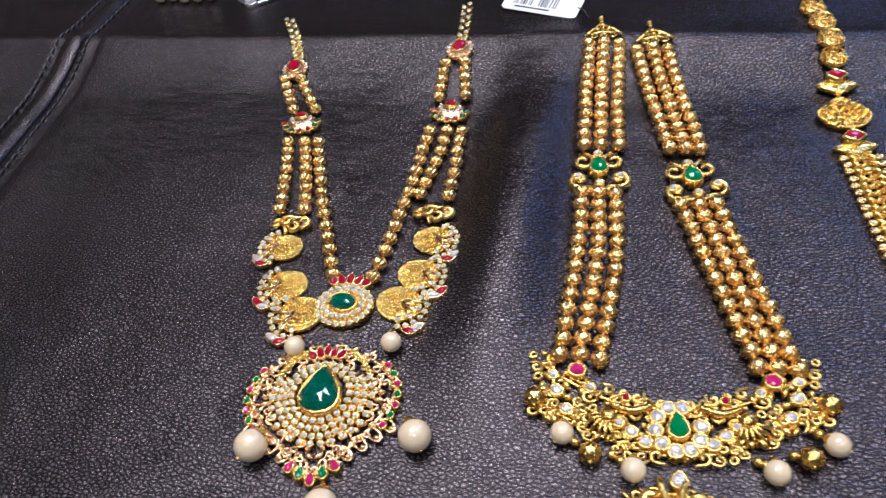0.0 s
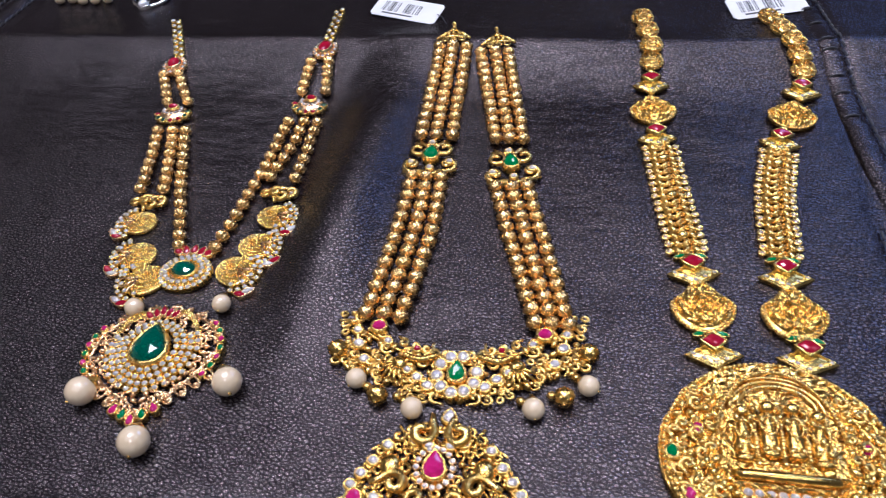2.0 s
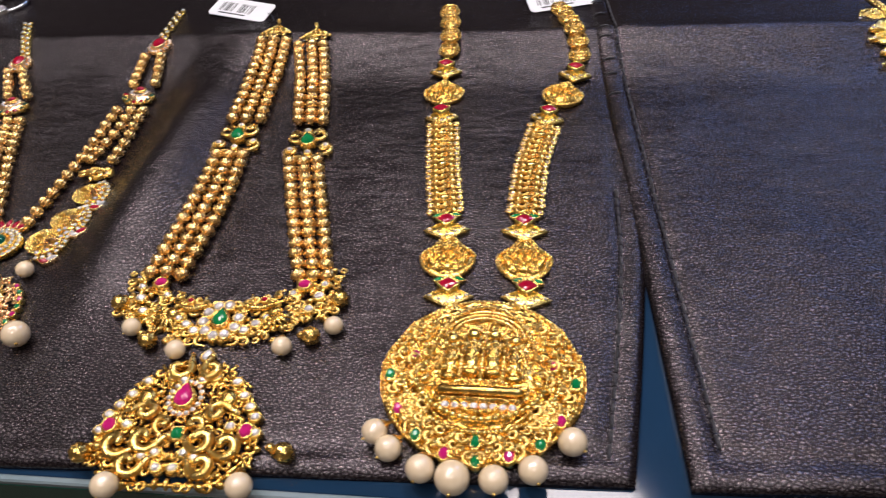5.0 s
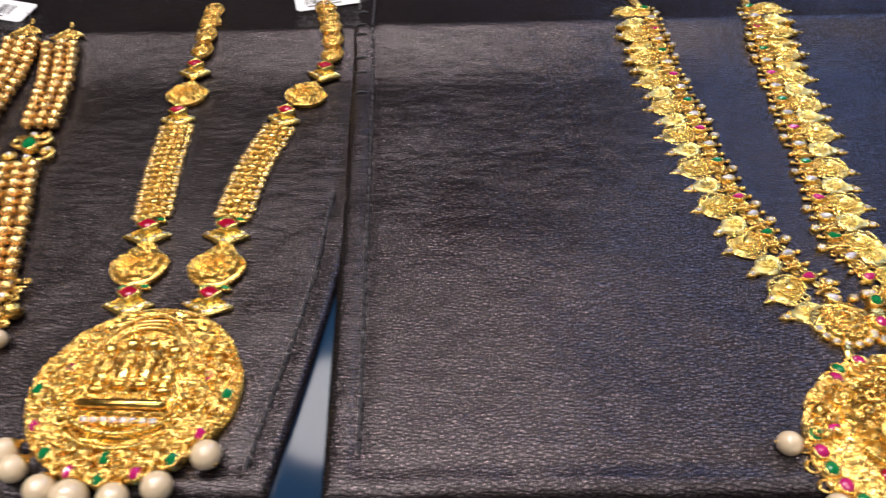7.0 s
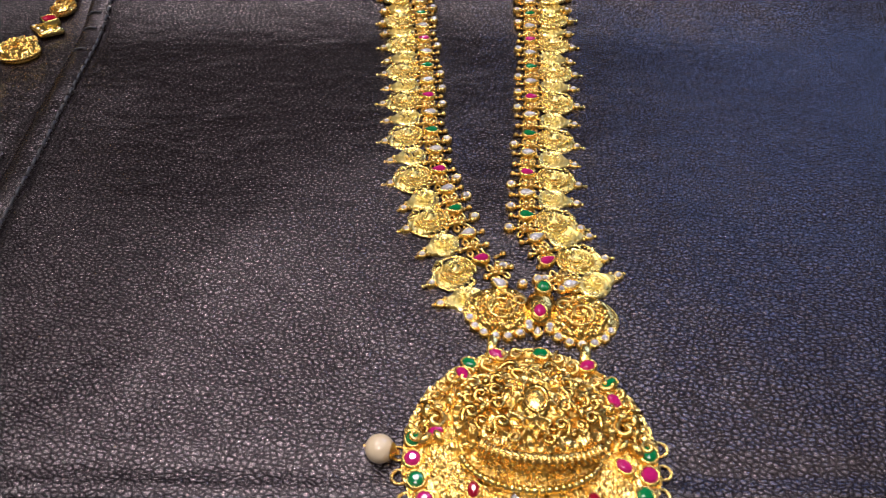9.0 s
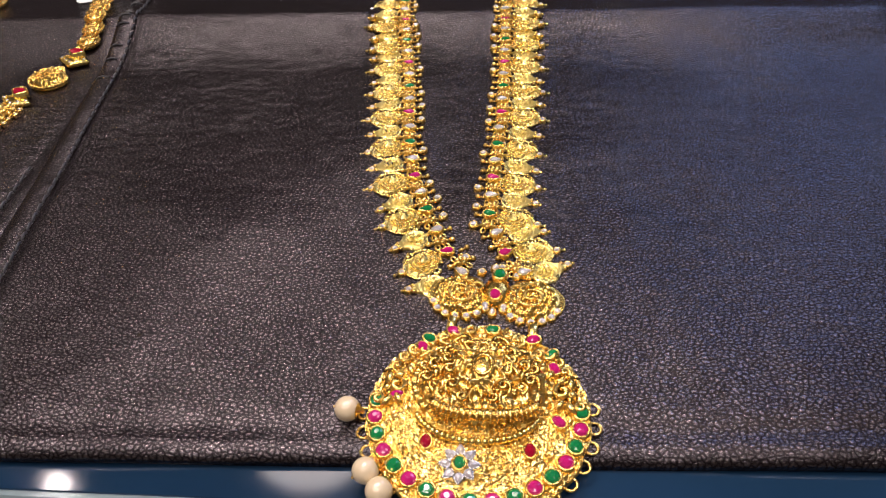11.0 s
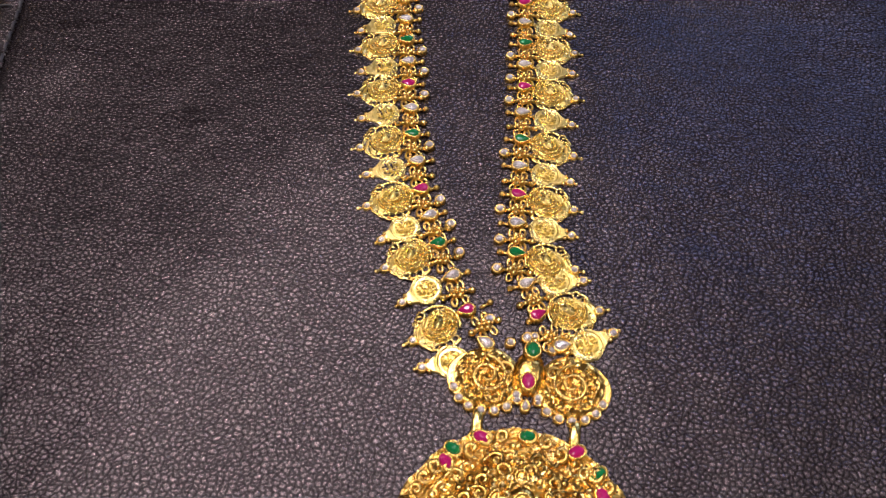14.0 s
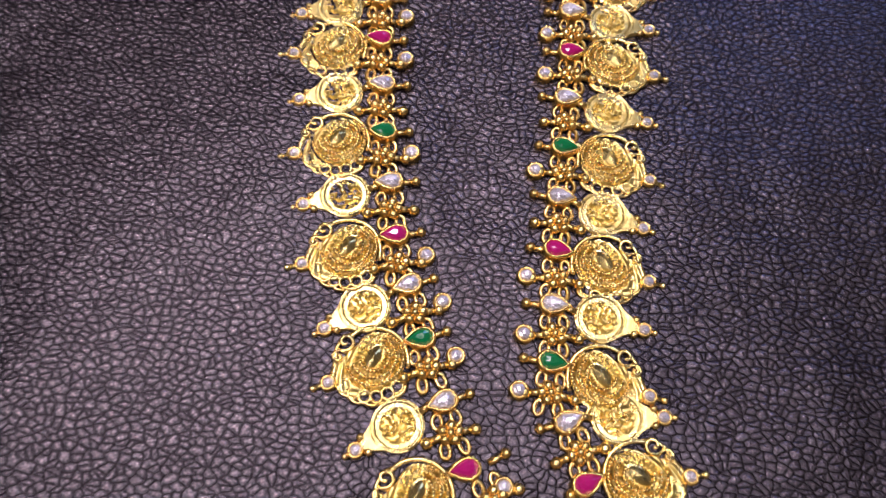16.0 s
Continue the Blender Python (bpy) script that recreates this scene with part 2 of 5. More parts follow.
def bezel_shape(kind, w, h, z0, z1, wall=0.55, n=16):
    o = outline(kind, w, h, n)
    return loft([grown(o, wall * 1.25, z0), grown(o, wall, z1 - 0.25), grown(o, wall * 0.5, z1), grown(o, 0.02, z1 - 0.05), grown(o, -0.1, z0 + 0.2)], False, False)


def ball_shape(r, seg=10, rows=6, flat=1.0, flute=0.0, nf=8, twist=0.0):
    v, f = [(0, 0, r * flat)], []
    for k in range(1, rows):
        a = math.pi * k / rows
        for i in range(seg):
            b = 2 * math.pi * i / seg
            rr = r * (1 - (flute * (1 - abs(math.sin(nf * b / 2 + twist * a) * math.sin(nf * b / 2 - twist * a)) ** 0.7) if twist else flute * (0.5 + 0.5 * math.cos(nf * b)) ** 3) * math.sin(a))
            v.append((rr * math.sin(a) * math.cos(b), rr * math.sin(a) * math.sin(b), rr * math.cos(a) * flat))
    v.append((0, 0, -r * flat))
    f += [(0, 1 + i, 1 + (i + 1) % seg) for i in range(seg)]
    for k in range(rows - 2):
        f += [(1 + k * seg + i, 1 + (k + 1) * seg + i, 1 + (k + 1) * seg + (i + 1) % seg, 1 + k * seg + (i + 1) % seg) for i in range(seg)]
    e = 1 + (rows - 2) * seg
    f += [(e + i, len(v) - 1, e + (i + 1) % seg) for i in range(seg)]
    return v, f


def tube_shape(pts, r, seg=6, closed=False, taper=0.0):
    v, f, n = [], [], len(pts)
    pts = [Vector(p) for p in pts]
    for i, p in enumerate(pts):
        a = pts[i - 1] if (i or closed) else p
        b = pts[(i + 1) % n] if (i < n - 1 or closed) else p
        d = (b - a).normalized()
        side = d.cross(Vector((0, 0, 1)))
        side = side.normalized() if side.length > 1e-4 else Vector((1, 0, 0))
        up = side.cross(d)
        rr = r * (1 - taper * abs(2 * i / max(1, n - 1) - 1) ** 2)
        for k in range(seg):
            c = 2 * math.pi * k / seg
            v.append(tuple(p + side * rr * math.cos(c) + up * rr * math.sin(c)))
    for i in range(n if closed else n - 1):
        j = (i + 1) % n
        f += [(i * seg + k, i * seg + (k + 1) % seg, j * seg + (k + 1) % seg, j * seg + k) for k in range(seg)]
    if not closed:
        f += [tuple(reversed(range(seg))), tuple(range((n - 1) * seg, n * seg))]
    return v, f


def scroll_shape(r, turns, wire, z=1.2, steps=18, tail=0.0):
    """A curl of wire that tightens to its middle, with an open tail."""
    pts = []
    for i in range(steps + 1):
        k = i / steps
        a = 2 * math.pi * turns * k
        rr = r * (1 - 0.8 * k)
        pts.append((rr * math.cos(a), rr * math.sin(a), z + 0.5 * k))
    if tail:
        pts = [(r + tail * 0.35, -tail, z * 0.8), (r + tail * 0.12, -tail * 0.5, z * 0.95)] + pts
    return tube_shape(pts, wire, 6, taper=0.35)


def loop_shape(r, wire, z=1.2, sx=1.0, n=12):
    return tube_shape([(r * sx * math.cos(2 * math.pi * i / n), r * math.sin(2 * math.pi * i / n), z) for i in range(n)], wire, 5, True)


def smooth_line(ctrl, pitch):
    """Even steps along a smooth line through the points: place and heading."""
    c = [Vector((*p, 0)) for p in ctrl]
    c = [2 * c[0] - c[1]] + c + [2 * c[-1] - c[-2]]
    fine = []
    for i in range(1, len(c) - 2):
        for k in range(24):
            t = k / 24
            fine.append(0.5 * (2 * c[i] + (c[i + 1] - c[i - 1]) * t + (2 * c[i - 1] - 5 * c[i] + 4 * c[i + 1] - c[i + 2]) * t ** 2 + (3 * c[i] - c[i - 1] - 3 * c[i + 1] + c[i + 2]) * t ** 3))
    fine.append(c[-2])
    total = sum((b - a).length for a, b in zip(fine, fine[1:]))
    count = max(1, round(total / pitch))
    step, out, run, want = total / count, [], 0.0, 0.0
    for a, b in zip(fine, fine[1:]):
        d = (b - a).length
        while want <= run + d + 1e-6 and len(out) <= count:
            p = a + (b - a) * ((want - run) / d if d else 0)
            out.append((p.x, p.y, math.degrees(math.atan2(b.y - a.y, b.x - a.x))))
            want += step
        run += d
    return out


# ---- the leather mats ----
def swell(v, mid, half):
    k = abs(v - mid) / half
    return (math.cos(math.pi * k) + 1) / 2 if k < 1 else 0.0


def mat_height(x, y):
    """Height of the leather in millimetres at a place in millimetres: a ridge along the back, a fold, soft waves."""
    k = min(1.0, max(0.0, (y - 87) / 35))
    z = 6.2 * k * k * (1.6 - 0.6 * k) if y < 122 else 6.2 - 0.09 * (y - 122) - 1.2 * (1 - math.exp(-(y - 122) / 5))
    across = x - 4 - 0.06 * y
    z += (7.2 * swell(across, 0, 20) - 1.2 * swell(across, -27, 18)) * swell(y, 45, 105)
    z += 1.0 * swell(x, -120, 60) * swell(y, 30, 90) + 1.3 * swell(x - 0.5 * y, 250, 40) * swell(y, 10, 70)
    z += 1.3 * noise.noise(Vector((x / 60, y / 60, 3.1))) + 0.3 * noise.noise(Vector((x / 22, y / 22, 7.7)))
    return z


SHIFT = [0.0, 0.0, 1.0, 0.0]


def at(x, y, rot=0.0, z=0.0, s=1.0, flip=1):
    """A pose on the leather, in the room; SHIFT moves the piece being laid out."""
    x, y = x + SHIFT[0], y * SHIFT[2] + SHIFT[1]
    x0, y0, h = x, y, 0.0
    for _ in range(8):
        h += 0.6 * (mat_height(x, y) - h)
        x, y = x0 - h * (x0 - SHIFT[3]) / 165, y0 - h * (y0 + 140) / 165
    return Matrix.Translation((x * MM, y * MM, (mat_height(x, y) + z) * MM)) @ Matrix.Rotation(radians(rot), 4, "Z") @ Matrix.Diagonal((s * flip, s, s, 1))


def leather_mat(name, left, right, front, back, base, label):
    """A padded leather sheet with a hem; the sides are functions of the other axis."""
    nx, ny = 150, 110
    grid, rim = [], []

    def spot(u, v):
        y0 = front((left(0) + right(0)) / 2)
        y = y0 + (back - y0) * v
        x = left(y) + (right(y) - left(y)) * u
        y += (front(x) - y0) * (1 - v)
        return x, y

    for j in range(ny + 1):
        for i in range(nx + 1):
            u, v = i / nx, j / ny
            x, y = spot(u, v)
            inside = min(x - left(y), right(y) - x, y - front(x), back - y)
            z = base + mat_height(x, y) - 1.0 * math.exp(-((inside - 7.5) / 1.3) ** 2) - 0.9 * math.exp(-(inside / 1.1) ** 2)
            grid.append((x, y, z))
    n = nx + 1
    faces = [(j * n + i, j * n + i + 1, (j + 1) * n + i + 1, (j + 1) * n + i) for j in range(ny) for i in range(nx)]
    edge = [i for i in range(n)] + [j * n + nx for j in range(1, ny + 1)] + [ny * n + i for i in reversed(range(nx))] + [j * n for j in reversed(range(1, ny))]
    mx, my = sum(grid[e][0] for e in edge) / len(edge), sum(grid[e][1] for e in edge) / len(edge)
    start = len(grid)
    for out, drop in ((0.6, 0.9), (0.5, 2.3)):
        for e in edge:
            x, y, z = grid[e]
            ox = out if x > right(y) - 0.1 else -out if x < left(y) + 0.1 else 0
            oy = out if y > back - 0.1 else -out if y < front(x) + 0.1 else 0
            grid.append((x + ox, y + oy, z - drop))
    m = len(edge)
    for k in range(m):
        l = (k + 1) % m
        faces.append((edge[k], start + k, start + l, edge[l]))
        faces.append((start + k, start + m + k, start + m + l, start + l))
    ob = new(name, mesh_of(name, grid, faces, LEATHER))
    WORLD[ob.name] = Matrix.Identity(4)
    return tagged(ob, label, "leather mat")


def stitches(parent, line, base, pitch=4.2):
    """Raised thread stitches along a hem."""
    me = Pile().add(tube_shape([(-1.7, 0, -0.2), (-1.0, 0, 0.35), (1.0, 0, 0.35), (1.7, 0, -0.2)], 0.4, 8)).mesh("stitch", THREAD)
    for x, y, a in smooth_line(line, pitch):
        part("stitch", me, parent, Matrix.Translation((x * MM, y * MM, (mat_height(x, y) + base + 0.05) * MM)) @ Matrix.Rotation(radians(a + 3), 4, "Z"))


def m2_left(y):
    return 172.6 - 0.083 * y


def m2_right(y):
    return 466 - 60 * max(0.0, (y - 120) / 50) ** 2


def m1_right(y):
    return 173.4 - 8.0 * max(0.0, (5 - y) / 78) ** 1.3


mat_one = leather_mat("leather_mat", lambda y: -183 + 0.03 * y, m1_right, lambda x: -77.2 + 0.026 * (x + 40), 182, 0.0, "black grained leather display mat with stitched hems on the glass counter")
mat_two = leather_mat("leather_mat", m2_left, m2_right, lambda x: -72 + 0.03 * (x - 190), 172, 1.0, "black grained leather mat overlapping its neighbour, stitched along the side")
mat_three = leather_mat("leather_mat", lambda y: -420, lambda y: -184.5 + 0.03 * y, lambda x: -80, 182, 0.2, "black leather mat at the far end of the counter")
stitches(mat_one, [(m1_right(y) - 7.5, y) for y in (30, 0, -30, -64)], 0.0)
stitches(mat_one, [(-176, 165), (-177, 60), (-178, -60)], 0.0)
stitches(mat_two, [(m2_left(y) + 7.5, y) for y in (160, 80, 0, -60)], 1.0)
whips = Pile().add(tube_shape([(-2.6, 0, -0.8), (-1.6, 0.2, 0.1), (0, 0.4, 0.42), (1.9, 0.6, -0.1)], 0.38, 8)).mesh("whip_stitch", THREAD)
for y in (84, 96, 104, 116, 121, 134, 146, 151):
    part("whip_stitch", whips, mat_two, Matrix.Translation(((m2_left(y) + 3.2) * MM, y * MM, (mat_height(m2_left(y) + 3, y) + 1.1) * MM)))
stitches(mat_three, [(-190, 165), (-192, 20)], 0.2)


# ---- counter and room ----
def box(x0, x1, y0, y1, z0, z1, bev=0.0):
    b = bev
    o0 = [(x0 + b, y0 + b), (x1 - b, y0 + b), (x1 - b, y1 - b), (x0 + b, y1 - b)]
    o1 = [(x0, y0), (x1, y0), (x1, y1), (x0, y1)]
    loops = [[(x, y, z0) for x, y in o1], [(x, y, z1 - b) for x, y in o1]]
    if b:
        loops.append([(x, y, z1) for x, y in o0])
    return loft(loops, True, True)


def slab(name, shape, mat, label, category, kind=""):
    ob = new(name, Pile().add(shape).mesh(name, mat, False))
    WORLD[ob.name] = Matrix.Identity(4)
    return tagged(ob, label, category, "", kind)


counter = slab("glass_counter", box(-900, 1100, -78.5, 420, -14, -2.6, 0.8), GLASS_TOP, "dark blue glass counter top under the mats", "counter")
part("front_edge", Pile().add(box(-900, 1100, -80.2, -78.7, -13, -4.4)).mesh("front_edge", GLASS_EDGE, False), counter, Matrix.Identity(4), "green edge of the glass")
part("bevel", Pile().add(box(-900, 1100, -80.0, -78.0, -4.3, -2.3, 0.5)).mesh("bevel", GLASS_BEVEL, False), counter, Matrix.Identity(4), "pale polished bevel of the glass")
part("case", Pile().add(box(-900, 1100, -76, 415, -900, -14.3)).mesh("case", WOOD, False), counter, Matrix.Identity(4), "dark wooden case")
slab("floor", box(-2600, 2900, -2400, 2400, -930, -901), FLOOR_STONE, "polished stone shop floor", "floor", "structure")
# Unseen ceiling, dark so that the lamps stand out in leather and gold.
slab("ceiling", box(-2600, 2900, -2400, 2400, 2200, 2240), CEILING_PAINT, "unseen plain ceiling, kept dark for contrast in the reflections", "ceiling", "structure")
# Unseen walls: dark to the north for the leather, lighter elsewhere as fill.
slab("wall_north", box(-2600, 2900, 2400, 2480, -900, 2200), DARK_WALL, "unseen far wall, made dark for its reflection in the leather", "wall", "structure")
slab("wall_south", box(-2600, 2900, -2480, -2400, -900, 2200), WALL_PAINT, "unseen beige wall, added to bounce fill onto the gold", "wall", "structure")
slab("wall_west", box(-2680, -2600, -2480, 2480, -900, 2200), WALL_PAINT, "unseen beige wall, added to bounce fill onto the gold", "wall", "structure")
slab("wall_east", box(2900, 2980, -2480, 2480, -900, 2200), WALL_PAINT, "unseen beige wall, added to bounce fill onto the gold", "wall", "structure")

# ---- stones, pearls and beads ----
COLORS = {"ruby": RUBY, "pink": PINK, "emerald": EMERALD, "deep": DEEP_EMERALD, "white": WHITE_STONE}
STONE_NAME = {"ruby": "ruby", "pink": "ruby", "emerald": "emerald", "deep": "emerald", "white": "white_stone"}
KEPT = {}


def kept(key, make):
    if key not in KEPT:
        KEPT[key] = make()
    return KEPT[key]


def stone(parent, m, color, kind="oval", w=3.0, h=3.0, z=2.0, tall=0.9, gold=None, wall=0.55, deep=False):
    """A set stone: the gold setting and in it the stone. deep: the setting belongs to a part already."""
    gold = gold or GOLD
    me_b = kept(("bezel", kind, w, h, z, gold.name, wall), lambda: Pile().add(bezel_shape(kind, w, h, 0.3, z + 0.2, wall)).mesh("setting", gold))
    me_g = kept(("gem", kind, w, h, z, tall, color), lambda: Pile().add(gem_shape(kind, w, h, z, tall)).mesh(STONE_NAME[color], COLORS[color], False))
    a = part("setting", me_b, parent, m)
    return part(STONE_NAME[color], me_g, parent if deep else a, m)


def pearl(parent, m, r, toward):
    """A pearl lying on the leather with a gold cap on the side it hangs from."""
    me = kept(("pearl", r), lambda: Pile().add(ball_shape(r, 28, 16, 0.97)).mesh("pearl", PEARL))
    p = part("pearl", me, parent, m @ Matrix.Translation((0, 0, r * MM)))
    cap = kept(("cap", r), lambda: Pile().add(loft([[(c * r * k, s * r * k, zz) for c, s in outline("oval", 2, 2, 10)] for k, zz in ((0.62, r * 0.82), (0.5, r * 0.98), (0.2, r * 1.12), (0.14, r * 1.4))])).add(ball_shape(r * 0.12, 8, 5), Matrix.Translation((0, 0, -r * 1.03))).mesh("cap", GOLD))
    part("cap", cap, p, m @ Matrix.Translation((0, 0, r * MM)) @ Matrix.Rotation(radians(toward - 90), 4, "Z") @ Matrix.Rotation(radians(-90), 4, "X"))
    return p


def bead_mesh(key, r, flute, nf, twist, mat):
    return kept((key, r), lambda: Pile().add(ball_shape(r, 44, 18, 0.92, flute, nf, twist)).add(tube_shape([(0, 0, -r * 1.08), (0, 0, r * 1.08)], r * 0.2, 6)).mesh("bead", mat))


def strand(parent, me, r, ctrl, pitch):
    """A string of beads, each turned a little its own way."""
    for x, y, a in smooth_line(ctrl, pitch):
        x, y = x + random.uniform(-0.18, 0.18), y + random.uniform(-0.15, 0.15)
        m = at(x, y, a + random.uniform(-7, 7), r + random.uniform(-0.05, 0.25)) @ Matrix.Rotation(radians(90), 4, "Y") @ Matrix.Rotation(random.uniform(0, 6), 4, "Z")
        part("bead", me, parent, m)


def granules(pile, pts, r, z):
    shape = ball_shape(r, 7, 4)
    for x, y in pts:
        pile.add(shape, Matrix.Translation((x, y, z)))


def wire_piece(kind):
    """One of the small gold pieces of openwork, at a size of one millimetre."""
    shapes = {"scroll": lambda: scroll_shape(1.0, 1.2, 0.36, 0.25, 16, 0.8), "curl": lambda: scroll_shape(1.0, 1.0, 0.4, 0.3, 16, 1.2), "ring": lambda: loop_shape(0.75, 0.34, 0.3, 0.8, 12),
              "leaf": lambda: dome_shape("marquise", 1.25, 2.3, 0.1, 0.8, 12, 4), "granule": lambda: ball_shape(0.65, 9, 6)}
    return shapes[kind]()


def wire_part(parent, m, kind, size, mat, x, y, turn=0.0, z=1.0, flip=1):
    me = kept((kind, mat.name), lambda: Pile().add(wire_piece(kind)).mesh(kind, mat))
    return part(kind, me, parent, local(m, x, y, turn, z) @ Matrix.Diagonal((size * flip, size, size, 1)))


def filigree(parent, m, inside, x1, y0, y1, gap, seed, mat, z=1.0, lift=None):
    """Curls, granules and little leaves of gold that fill a shape, alike on both sides of its axis."""
    rnd, got = random.Random(seed), []
    for _ in range(5000):
        x, y = rnd.uniform(0.4, x1), rnd.uniform(y0, y1)
        if not inside(x, y) or any((x - a) ** 2 + (y - b) ** 2 < gap ** 2 for a, b in got):
            continue
        got.append((x, y))
        pick, turn, size = rnd.random(), rnd.uniform(0, 360), gap * rnd.uniform(0.55, 0.78)
        kind = "scroll" if pick < 0.36 else "curl" if pick < 0.56 else "ring" if pick < 0.66 else "leaf" if pick < 0.82 else "granule"
        up = z + (lift(x, y) if lift else 0)
        wire_part(parent, m, kind, size, mat, x, y, turn, up)
        wire_part(parent, m, kind, size, mat, -x, y, -turn, up, -1)


def rim_mesh(name, edge, wire, mat, z=0.9, n=64):
    """A closed wire along an outline given as a radius for each angle."""
    pts = [(edge(2 * math.pi * i / n) * math.cos(2 * math.pi * i / n), edge(2 * math.pi * i / n) * math.sin(2 * math.pi * i / n), z) for i in range(n)]
    return Pile().add(tube_shape(pts, wire, 7, True)).mesh(name, mat)


def edge_of(inside, far=40.0):
    """The reach of a shape in each direction."""
    def edge(a):
        r = far
        while r > 0.5 and not inside(r * math.cos(a), r * math.sin(a)):
            r -= 0.25
        return r
    return edge


def relief_mesh(name, edge, height, mat, rows=70, seg=180):
    """A thick plate with an uneven, carved face."""
    v, f = [], []
    for k in range(rows):
        for i in range(seg):
            a = 2 * math.pi * i / seg
            r = edge(a) * (1 - k / rows)
            x, y = r * math.cos(a), r * math.sin(a)
            v.append((x, y, height(x, y)))
    n = len(v)
    v.append((0, 0, height(0, 0)))
    for i in range(seg):
        a = 2 * math.pi * i / seg
        v.append((edge(a) * 1.0 * math.cos(a), edge(a) * math.sin(a), 0.2))
    for k in range(rows - 1):
        f += [(k * seg + i, k * seg + (i + 1) % seg, (k + 1) * seg + (i + 1) % seg, (k + 1) * seg + i) for i in range(seg)]
    f += [((rows - 1) * seg + i, (rows - 1) * seg + (i + 1) % seg, n) for i in range(seg)]
    f += [(n + 1 + i, n + 1 + (i + 1) % seg, (i + 1) % seg, i) for i in range(seg)]
    return mesh_of(name, v, f, mat)


def local(m, x, y, rot=0.0, z=0.0, s=1.0):
    return m @ Matrix.Translation((x * MM, y * MM, z * MM)) @ Matrix.Rotation(radians(rot), 4, "Z") @ Matrix.Scale(s, 4)


# ---- first necklace: melon beads, emerald pendant, white stones ----
MELON = bead_mesh("melon", 2.25, 0.2, 9, 0.0, GOLD_BEAD)
SHIFT[:] = [-1.4, -0.3, 0.99, 45.0]
n1 = root("necklace", -35, -28, "gold necklace with melon beads, emerald drop pendant and pearls on leather", "necklace")


def stone_chain(parent, ctrl):
    """A tapering tail of tiny white stones."""
    for k, (x, y, a) in enumerate(smooth_line(ctrl, 2.3)):
        side = 1 if k % 2 else -1
        stone(parent, local(at(x, y, a), 0, side * 1.0), "white", "round", 1.7, 1.7, 1.7, 0.6, GOLD_BRIGHT, 0.3)
        wire_part(parent, at(x, y, a), "granule", 1.0, GOLD_BRIGHT, 0, -side * 1.7, 0, 1.0)


def halo_stone(parent, x, y, rot):
    m = at(x, y, rot)
    stone(parent, m, "ruby", "oval", 4.6, 6.4, 3.0, 1.2, ROSE)
    for k in range(14):
        a = 2 * math.pi * k / 14
        stone(parent, local(m, 4.1 * math.cos(a), 5.0 * math.sin(a)), "white", "round", 1.25, 1.25, 1.7, 0.5, ROSE, 0.3)


def flower_clasp(parent, x, y, rot, first, second):
    """A domed flower with coloured petals and a stone in its middle."""
    m = at(x, y, rot)
    pile, petals = Pile().add(dome_shape("oval", 12, 9, 1.2, 2.2, 20, 5)), []
    for k in range(7):
        a = math.pi * (1.0 + k / 6)
        petals.append((5.0 * math.cos(a), 3.8 * math.sin(a), math.degrees(a) + 90))
    c = part("clasp", pile.mesh("clasp", ROSE), parent, m, "domed flower clasp with ruby and emerald petals")
    for px, py, turn in petals:
        part("petal", kept("petal", lambda: Pile().add(loop_shape(1.5, 0.35, 1.6, 0.75)).mesh("petal", GOLD)), c, local(m, px, py, turn))
    for k in range(7):
        a = math.pi * (1.0 + k / 6)
        stone(c, local(m, 5.6 * math.cos(a), 4.4 * math.sin(a), math.degrees(a) + 90, 0.6), ("ruby", "deep", "deep", "ruby")[k % 4], "pear", 1.6, 2.4, 1.8, 0.6, GOLD, 0.3, True)
    for k in range(9):
        a = math.pi * (0.9 + 1.2 * k / 8)
        stone(c, local(m, 3.4 * math.cos(a), 2.2 * math.sin(a) + 1, 0, 1.4), "white", "round", 1.2, 1.2, 1.7, 0.5, ROSE, 0.22, True)
    stone(c, local(m, 0, 2.6, 0, 1.8), first, "oval", 3.6, 2.6, 1.8, 0.9, GOLD, 0.4, True)


